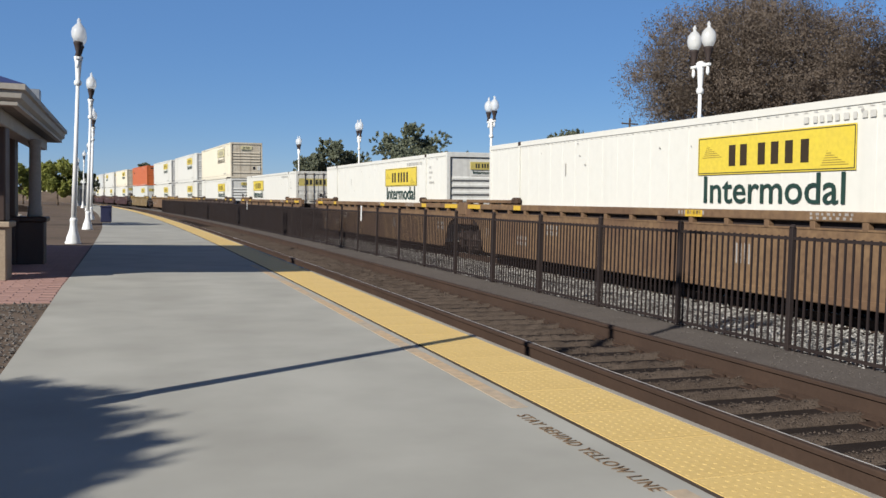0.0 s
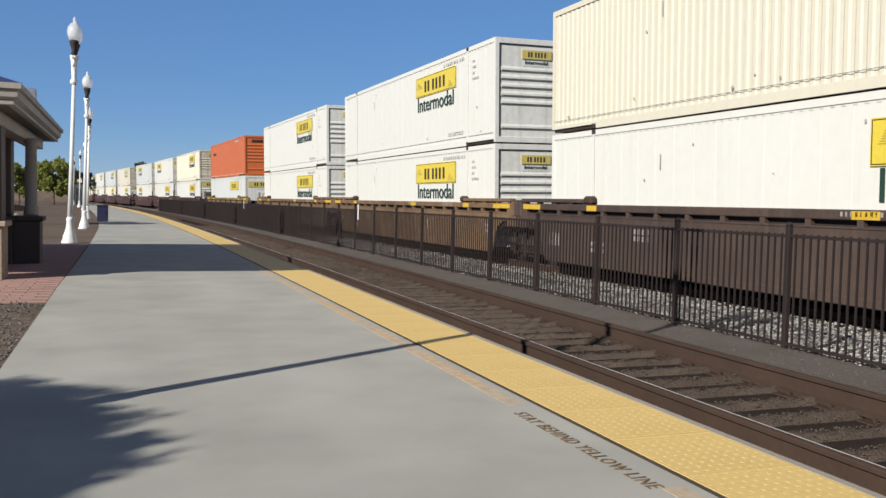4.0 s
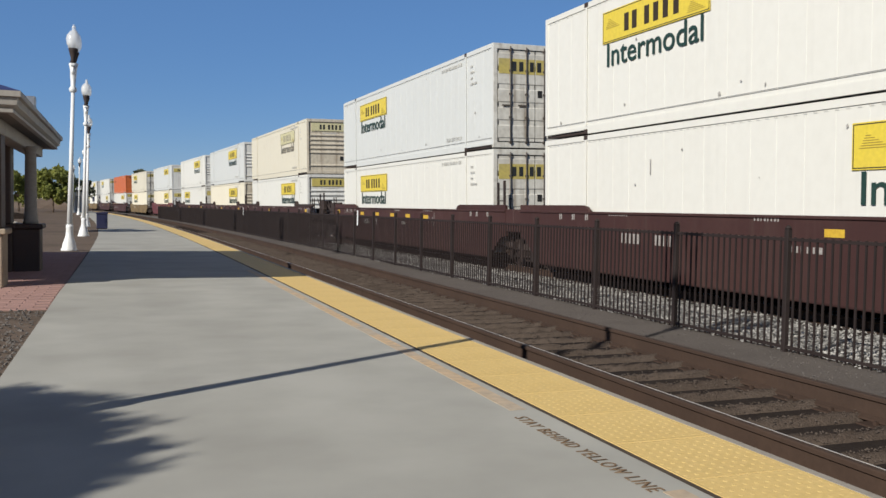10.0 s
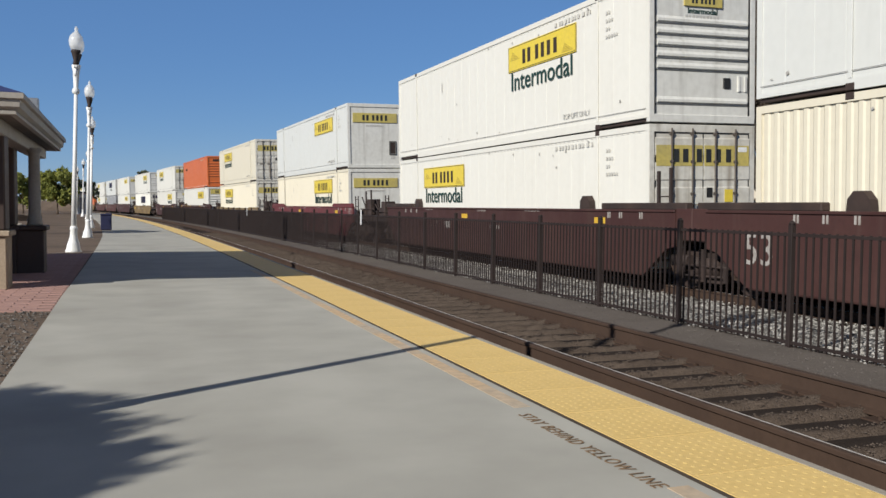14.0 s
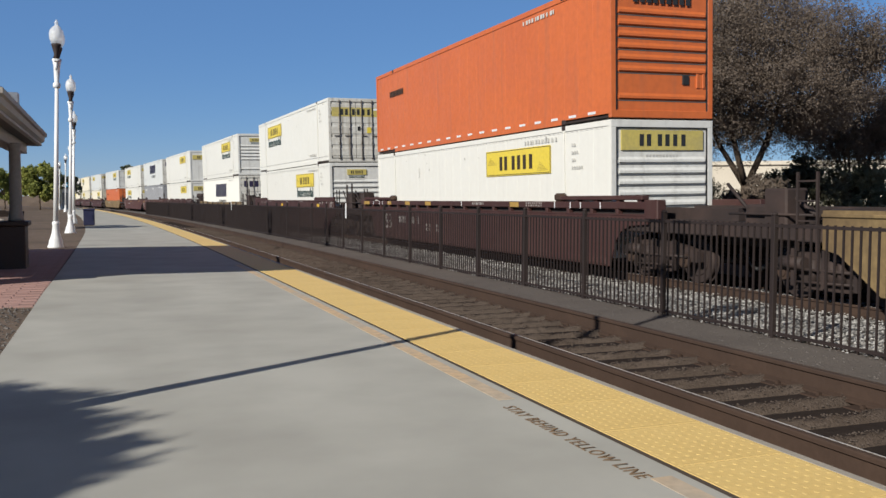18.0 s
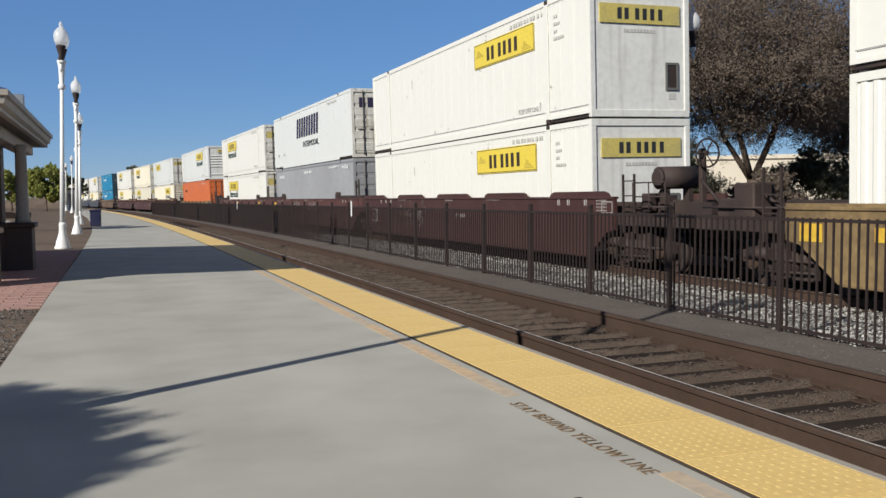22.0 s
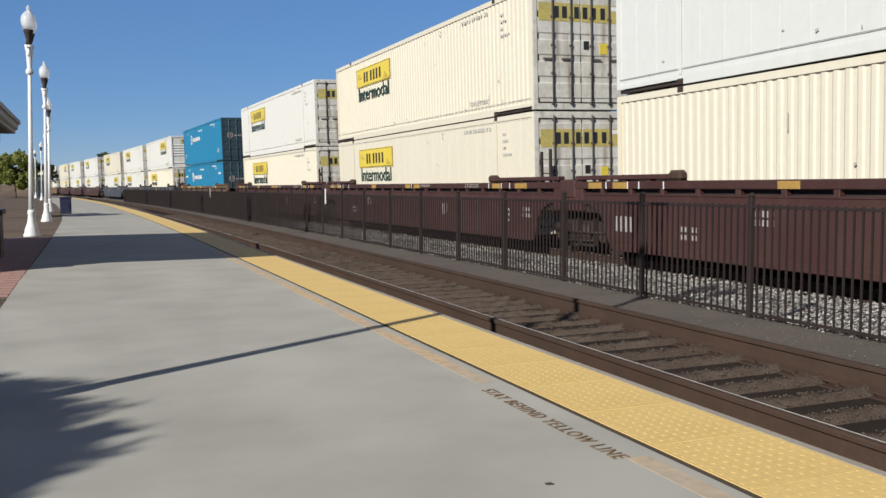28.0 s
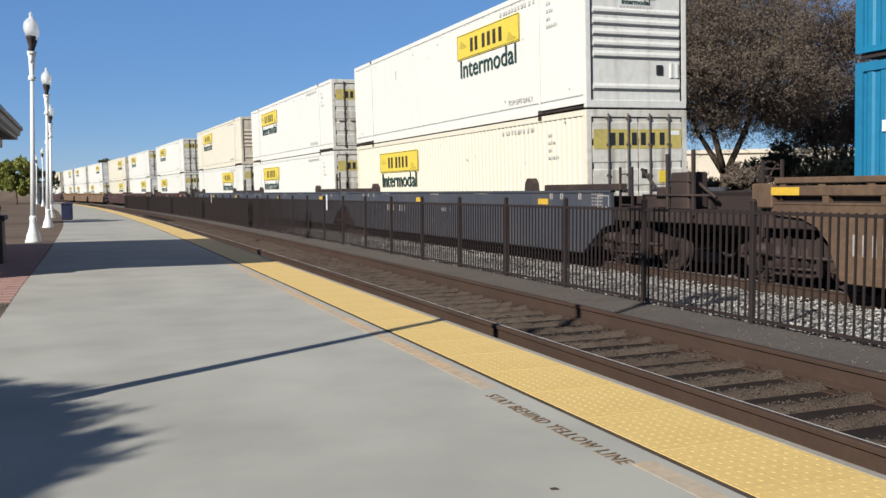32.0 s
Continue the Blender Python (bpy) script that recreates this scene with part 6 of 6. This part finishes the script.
roofbm.faces.new((lo[1], lo[2], hi[1]))
roofbm.faces.new((lo[2], lo[3], hi[0], hi[1]))
roofbm.faces.new((lo[3], lo[0], hi[0]))
roofbm.faces.new(lo[::-1])
bmesh.ops.recalc_face_normals(roofbm, faces=roofbm.faces)
roof_ob = part("roof", roofbm, ROOFBLUE, shelter, "blue standing-seam metal roof")


def eave_ring(profile):
    """A moulding of (inset, height) carried round the four eaves with mitred corners."""
    bm = bmesh.new()
    rings = []
    for inset, z in profile:
        rings.append([bm.verts.new((x + (inset if x < mid else -inset), y + (inset if y < EAVE_Y0 + 3 else -inset), EAVE_Z + z)) for x, y in corners])
    for lo_, hi_ in zip(rings, rings[1:]):
        for i in range(4):
            bm.faces.new((lo_[i], lo_[(i + 1) % 4], hi_[(i + 1) % 4], hi_[i]))
    bmesh.ops.recalc_face_normals(bm, faces=bm.faces)
    return bm


part("gutter", eave_ring([(0.09, 0.27), (0.0, 0.27), (0.0, 0.2), (0.035, 0.19), (0.09, 0.19)]), FASCIA, shelter, "pale metal gutter")
part("fascia", eave_ring([(0.04, 0.188), (0.05, 0.1), (0.11, 0.06), (0.16, 0.06)]), FASCIA, shelter)
part("moulding", eave_ring([(0.11, 0.058), (0.095, 0.05), (0.095, 0.01), (0.16, 0.0), (0.2, 0.03)]), FASCIA, shelter)
part("soffit", boxes((ROOF_X1 + 0.16, EAVE_X - 0.16, EAVE_Y0 + 0.16, EAVE_Y1 - 0.16, EAVE_Z + 0.022, EAVE_Z + 0.06)), SOFFIT, shelter)
for bx in (-1.78, -6.4):
    part("beam", boxes((bx, bx + 0.26, EAVE_Y0 + 0.6, EAVE_Y1 - 0.5, EAVE_Z - 0.18, EAVE_Z + 0.02), bevel=0.01), FASCIA, shelter)
part("vent", boxes((-1.62, -1.42, 16.9, 17.15, EAVE_Z + 0.3, EAVE_Z + 0.75), bevel=0.01), STEEL, roof_ob, "pale grey roof vent")
for x, y, tan in ((-1.82, 13.5, 1), (-1.6, 16.5, 0), (-2.02, 16.45, 2), (-6.3, 13.5, 1), (-6.3, 16.5, 0)):
    # plinths further under the roof get a dark colour that stands for shade
    plinth = part("plinth", boxes((x - 0.3, x + 0.3, y - 0.3, y + 0.3, -0.05, 0.72), bevel=0.015), STONE if tan == 1 else DARKWOOD, shelter, "tan stone plinth" if tan == 1 else "plinth coloured dark for the roof's shade")
    part("plinth_cap", boxes((x - 0.35, x + 0.35, y - 0.35, y + 0.35, 0.72 - 0.004 * (tan == 2), 0.8 - 0.004 * (tan == 2)), bevel=0.015), STONE if tan == 1 else DARKWOOD, plinth)
    if tan:
        part("column", boxes((x - 0.25, x + 0.28, y - 0.24, y + 0.24, 0.8, EAVE_Z - 0.15), bevel=0.02), DARKWOOD, shelter, "dark brown square column")
    else:
        part("column", lathe(bmesh.new(), [(0.13, 0.8), (0.12, 0.85), (0.1, 1.0), (0.09, EAVE_Z - 0.25), (0.12, EAVE_Z - 0.18), (0.12, EAVE_Z - 0.15)], 14, (x + 0.14, y, 0)), FASCIA, shelter, "pale round column")
bench = thing("bench", "dark wooden bench under the shelter roof", "bench", m=pose(-2.6, 17.6, 0))
part("seat", boxes((-0.25, 0.25, -0.8, 0.8, 0.42, 0.47), bevel=0.01), DARKWOOD, bench)
for y in (-0.65, 0.65):
    part("leg", boxes((-0.22, 0.22, y - 0.03, y + 0.03, 0.0, 0.42)), IRON, bench)


# ---- trees ----
def tree(name, label, at, trunk_h, crown_z, radii, leaves, size, mat, seed, lean=0.0, clumps=26, girth=0.0, low=None, puff=(0.18, 0.42), hollow=0.2, spray=0.2, turn=0.0):
    rng = random.Random(seed)
    t = thing(name, label, "tree", m=pose(*at, 0, 0, turn))
    bm = bmesh.new()
    tr = girth or max(0.06, trunk_h * 0.055)
    fork = Vector((lean * trunk_h, 0, trunk_h))
    tube(bm, (0, 0, -0.15), fork * 0.5, tr * 1.35, tr * 1.05, 9)
    tube(bm, fork * 0.5, fork, tr * 1.05, tr * 0.85, 9)
    part("trunk", bm, BARK, t)
    limbs = bmesh.new()
    centres = []
    for i in range(clumps):
        while True:
            p = Vector((rng.uniform(-1, 1), rng.uniform(-1, 1), rng.uniform(-1, 1)))
            if hollow < p.length < 1:
                break
        c = Vector((p.x * radii[0], p.y * radii[1], crown_z + p.z * radii[2]))
        r = rng.uniform(*puff) * min(radii)
        if low is not None:
            r *= 0.8
            c.z = max(c.z, low + r * rng.uniform(0.5, 1.1))
        centres.append((c, r))
    # a few leaders rise from the fork, and each clump hangs on the nearest of them
    leaders = []
    for i in range(5):
        a = i * 1.257 + rng.uniform(-0.4, 0.4)
        knee = fork + Vector((math.cos(a) * radii[0] * 0.2, math.sin(a) * radii[1] * 0.2, (crown_z - trunk_h) * 0.36))
        tip = Vector((math.cos(a) * radii[0] * 0.5, math.sin(a) * radii[1] * 0.5, crown_z + rng.uniform(0.0, 0.45) * radii[2]))
        tube(limbs, fork - Vector((0, 0, 0.1)), knee, tr * 0.62, tr * 0.42, 7)
        tube(limbs, knee, tip, tr * 0.42, tr * 0.12, 6)
        leaders += [knee, knee.lerp(tip, 0.4), knee.lerp(tip, 0.75)]
    for c, r in centres[: clumps * 2 // 3]:
        root = min(leaders, key=lambda q: (q - c).length)
        midp = root.lerp(c, 0.5) + Vector((rng.uniform(-1, 1), rng.uniform(-1, 1), rng.uniform(-0.2, 1))) * min(radii) * 0.06
        tube(limbs, root, midp, tr * 0.16, tr * 0.1, 5)
        tube(limbs, midp, c, tr * 0.1, tr * 0.04, 4)
    part("branchwork", limbs, BARK, t)
    g = np.random.default_rng(seed)
    which = g.integers(0, len(centres), leaves)
    cc = np.array([list(c) for c, r in centres])[which]
    rr = np.array([r for c, r in centres])[which]
    d = g.normal(size=(leaves, 3))
    d /= np.linalg.norm(d, axis=1)[:, None]
    # leaves stand along short sprigs that point outwards
    sprigs = max(1, leaves // 16)
    own = g.integers(0, sprigs, leaves)
    cc, rr, d = cc[:sprigs], rr[:sprigs], d[:sprigs]
    root = cc + d * (rr * g.random(sprigs) ** 0.45 * g.uniform(0.8, 1.15, sprigs))[:, None]
    way = d + np.array([0, 0, 0.35]) + g.normal(size=(sprigs, 3)) * 0.35
    way /= np.linalg.norm(way, axis=1)[:, None]
    pos = root[own] + way[own] * (g.random(leaves) * spray * min(radii) ** 0.6)[:, None] + g.normal(size=(leaves, 3)) * (0.028 * min(radii) ** 0.6)
    # blades lie across the way out of their clump, so that each clump has a lit and a shaded side
    out = d[own] * 0.9 + g.normal(size=(leaves, 3)) * 0.5
    a = np.cross(out, g.normal(size=(leaves, 3)))
    a /= np.linalg.norm(a, axis=1)[:, None]
    b = np.cross(out, a)
    b /= np.linalg.norm(b, axis=1)[:, None]
    s = g.uniform(size[0], size[1], leaves)[:, None]
    v = np.stack([pos - a * s, pos + b * s * 0.5, pos + a * s, pos - b * s * 0.5], 1).reshape(-1, 3)
    f = np.arange(leaves * 4).reshape(-1, 4)
    crown = joined("crown", v.tolist(), f.tolist(), mat, t)
    return t


tree("tree", "large dense olive-brown tree behind the far platform", (22.0, 26.2, -0.1), 1.9, 6.05, (5.1, 4.6, 2.7), 340000, (0.022, 0.047), LEAF_DARK, 21, clumps=240, girth=0.2, low=3.1, puff=(0.1, 0.31), hollow=0.3, spray=0.42)
tree("tree", "dusty olive-brown tree beside a cream building", (29.6, 28.6, -0.1), 1.6, 4.5, (2.7, 2.6, 1.8), 110000, (0.026, 0.052), LEAF_DARK, 22, clumps=90, girth=0.13, low=2.75, spray=0.34)
tree("tree", "distant rounded green tree", (24.5, 108.0, -0.1), 3.0, 6.2, (4.6, 4.0, 3.0), 18000, (0.13, 0.26), LEAF_FAR, 23, clumps=30)
tree("tree", "distant tall green tree", (33.5, 106.0, -0.1), 3.5, 7.2, (4.6, 4.2, 3.7), 18000, (0.13, 0.26), LEAF_FAR, 24, clumps=30)
tree("tree", "distant low green tree", (40.5, 100.0, -0.1), 2.5, 5.0, (3.4, 3.2, 2.4), 11000, (0.13, 0.26), LEAF_FAR, 25)
tree("tree", "green tree beyond the far platform", (20.5, 62.0, -0.1), 2.0, 3.4, (2.6, 2.6, 2.2), 15000, (0.08, 0.17), LEAF_FAR, 26)
tree("tree", "green tree beyond the far platform", (32.0, 72.0, -0.1), 2.0, 3.6, (3.2, 3.0, 2.4), 15000, (0.08, 0.17), LEAF_FAR, 27)
tree("tree", "bushy dark tree across the tracks", (24.0, 33.3, -0.1), 1.2, 2.3, (2.0, 1.9, 1.5), 60000, (0.028, 0.055), LEAF_OLIVE, 28, clumps=40, spray=0.3)
tree("tree", "round dark green tree across the tracks", (21.4, 34.8, -0.1), 1.3, 2.5, (1.5, 1.5, 1.55), 60000, (0.028, 0.055), LEAF_OLIVE, 57, clumps=50, spray=0.3)
tree("tree", "bushy green shrub across the tracks", (30.0, 28.0, -0.1), 0.7, 1.5, (1.9, 1.7, 1.2), 16000, (0.05, 0.1), LEAF_FAR, 29)
tree("tree", "dense dark brown shrub beyond the far platform", (20.5, 23.5, -0.1), 0.4, 1.0, (1.3, 1.3, 0.9), 14000, (0.04, 0.08), LEAF_DARK, 54, clumps=26)
tree("tree", "dusty shrub in front of a cream building", (26.0, 27.5, -0.1), 0.5, 1.6, (1.55, 1.4, 1.25), 30000, (0.035, 0.07), LEAF_OLIVE, 51, clumps=34)
tree("tree", "dusty shrub in front of a cream building", (33.5, 29.5, -0.1), 0.5, 1.2, (2.0, 1.6, 1.0), 9000, (0.05, 0.1), LEAF_FAR, 52, clumps=20)
tree("tree", "dusty green tree beyond the far platform", (35.5, 66.0, -0.1), 2.0, 4.6, (3.8, 3.4, 2.9), 24000, (0.08, 0.17), LEAF_FAR, 53, clumps=36)
tree("tree", "distant dark tree behind the bend", (4.5, 250.0, -0.1), 5.0, 8.8, (1.5, 1.5, 1.5), 2500, (0.3, 0.6), LEAF_FAR, 30)
tree("tree", "round bright green tree on the dry field", (-7.4, 110.0, -0.06), 1.6, 3.1, (2.7, 2.4, 1.75), 48000, (0.09, 0.17), LEAF_GREEN, 31, clumps=30)
tree("tree", "round bright green tree on the dry field", (-11.6, 116.0, -0.06), 1.6, 3.1, (2.4, 2.3, 1.75), 40000, (0.09, 0.17), LEAF_GREEN, 32, clumps=30)
tree("tree", "round green tree on the dry field", (-5.9, 124.0, -0.06), 1.4, 2.7, (2.2, 2.0, 1.7), 12000, (0.12, 0.25), LEAF_FAR, 33)
tree("tree", "leafy tree behind the platform, known by its shadow", (-7.45, 0.85, -0.04), 2.4, 3.7, (1.13, 1.5, 0.5), 116000, (0.02, 0.042), LEAF_GREEN, 34, clumps=700, puff=(0.16, 0.34), hollow=0.0, spray=0.08, turn=32)

tree("tree", "leafy tree behind the platform, known by its shadow", (-6.6, 36.0, -0.04), 2.8, 4.0, (1.1, 1.9, 0.5), 14000, (0.05, 0.1), LEAF_GREEN, 35, clumps=60)

# ---- timber, rocks and a white hut on the field ----
for x, y, rows_ in ((-9.6, 66.0, 2), (-6.8, 66.4, 2), (-12.6, 67.0, 3), (-8.4, 71.0, 2)):
    stack = thing("timber_stack", "low stack of dark old timber ties on the dry field", "timber stack", "timber stacks", pose(x, y, -0.05))
    for k in range(rows_):
        for q in range(3):
            part("timber", tie_me, None, stack, m=pose(0.03 * k, 0.24 * q, 0.2 + 0.2 * k, 0, 0, 1.5 * (q - k)))
for x, y, r in ((-4.6, 50.5, 0.3), (-5.5, 51.1, 0.24), (-5.1, 49.2, 0.2)):
    rock = bmesh.new()
    bmesh.ops.create_icosphere(rock, subdivisions=2, radius=r)
    for v in rock.verts:
        v.co *= 0.85 + 0.3 * random.Random(int(v.co.x * 500) + int(v.co.y * 300)).random()
        v.co.z *= 0.7
    tagged(part("rock", rock, KERB, None, m=pose(x, y, 0.02)), "pale rounded rock on the dry field", "rock")
hut = thing("signal_hut", "small white signal hut with a dark flat roof", "hut", m=pose(-4.8, 112.0, -0.06))
part("wall", boxes((-0.45, 0.45, -0.8, 0.8, 0.0, 2.5), bevel=0.02), POLEWHITE, hut)
part("roof", boxes((-0.7, 0.6, -1.0, 1.0, 2.5, 2.68), bevel=0.03), ROOFGREY, hut)
part("door", boxes((-0.3, 0.3, -0.83, -0.8, 0.1, 2.0), bevel=0.01), GREYPAINT, hut)

leaf_bm = bmesh.new()
plate(leaf_bm, [(-0.018, 0.003), (-0.006, 0.008), (0.018, 0.006), (0.012, 0.002)], -0.006, 0.007)
tagged(part("dry_leaf", leaf_bm, DARKWOOD, None, m=pose(1.68, 2.93, 0.0, 0, 0, 70)), "curled dark dry leaf on the concrete platform", "leaf")

# ---- buildings across the tracks ----
def low_building(name, label, m, w, d, h, windows):
    b = thing(name, label, "building", m=m)
    wall = part("wall", boxes((-w / 2, w / 2, -d / 2, d / 2, -0.2, h)), CREAMWALL, b)
    part("roof", boxes((-w / 2 - 0.2, w / 2 + 0.2, -d / 2 - 0.2, d / 2 + 0.2, h, h + 0.3), bevel=0.03), ROOFGREY if windows else CREAMWALL, b)
    for i in range(windows):
        x = -w / 2 + (i + 0.5) * w / windows
        win = part("window", boxes((x - 0.6, x + 0.6, -d / 2 - 0.03, -d / 2 + 0.02, 1.0, 2.2)), DARKGLASS, wall)
        part("window_frame", boxes((x - 0.68, x + 0.68, -d / 2 - 0.05, -d / 2 + 0.01, 2.2, 2.28), (x - 0.68, x + 0.68, -d / 2 - 0.07, -d / 2 + 0.01, 0.92, 1.0), bevel=0.005), FASCIA, win)
    return b


low_building("warehouse", "long low cream stucco building behind the trees", pose(52.0, 52.0, -0.1, 0, 0, -40), 46, 12, 3.9, 0)
low_building("warehouse", "distant low cream building", pose(44.0, 92.0, -0.1, 0, 0, -25), 26, 10, 3.2, 6)
bank = thing("earth_bank", "low dry brown earth bank beyond the field", "bank", m=pose(-34.0, 168.0, -0.06))
bank_bm = bmesh.new()
for i in range(25):
    for j, (dy, z) in enumerate(((0, -0.1), (3, 1.3), (6, 1.9), (16, 1.9))):
        bank_bm.verts.new((-28 + i * 2.2, dy + 0.6 * math.sin(i * 1.7 + j), z * (0.85 + 0.15 * math.sin(i * 0.9)) if j else z))
bank_bm.verts.ensure_lookup_table()
for i in range(24):
    for j in range(3):
        k = i * 4 + j
        bank_bm.faces.new((bank_bm.verts[k], bank_bm.verts[k + 4], bank_bm.verts[k + 5], bank_bm.verts[k + 1]))
part("slope", bank_bm, SOIL, bank)
pole = thing("utility_pole", "wooden utility pole with a cross arm beyond the tracks", "utility pole", m=pose(36.0, 58.0, -0.1))
part("pole", lathe(bmesh.new(), [(0.11, -0.2), (0.07, 8.2)], 10), BARK, pole)
part("cross_arm", boxes((-0.7, 0.7, -0.05, 0.05, 7.7, 7.8), (-0.6, 0.6, -0.04, 0.04, 7.0, 7.09)), BARK, pole)


# ---- movement ----
def motions():
    times = [0.0] + [2.0 * k for k in range(1, 16)] + [32.0]
    for ob, far, lift in riders:
        walk(ob, [(t, unit_pose(far, t, lift)) for t in times])
    # wheels roll on the rails while they pass the platform
    for ob, q, i, y in rolling:
        start = TRAIN[i][0] - LONG + y
        steps = [k / FPS for k in range(int(32 * FPS)) if -12 < start - travelled(k / FPS) < 75]
        if len(steps) > 1:
            turn = [math.degrees(travelled(t) / 0.43) for t in steps]
            rows = [(t, pose(0, q, 0.43, a)) for t, a in zip(steps, turn)]
            if steps[0] > 0.001:
                rows.insert(0, (0.0, rows[0][1]))
            rows.append((32.0, pose(0, q, 0.43, turn[-1] + (math.degrees((travelled(32.0) - travelled(steps[-1])) / 0.43) if steps[-1] > 31.9 else 0.0))))
            walk(ob, rows)


motions()
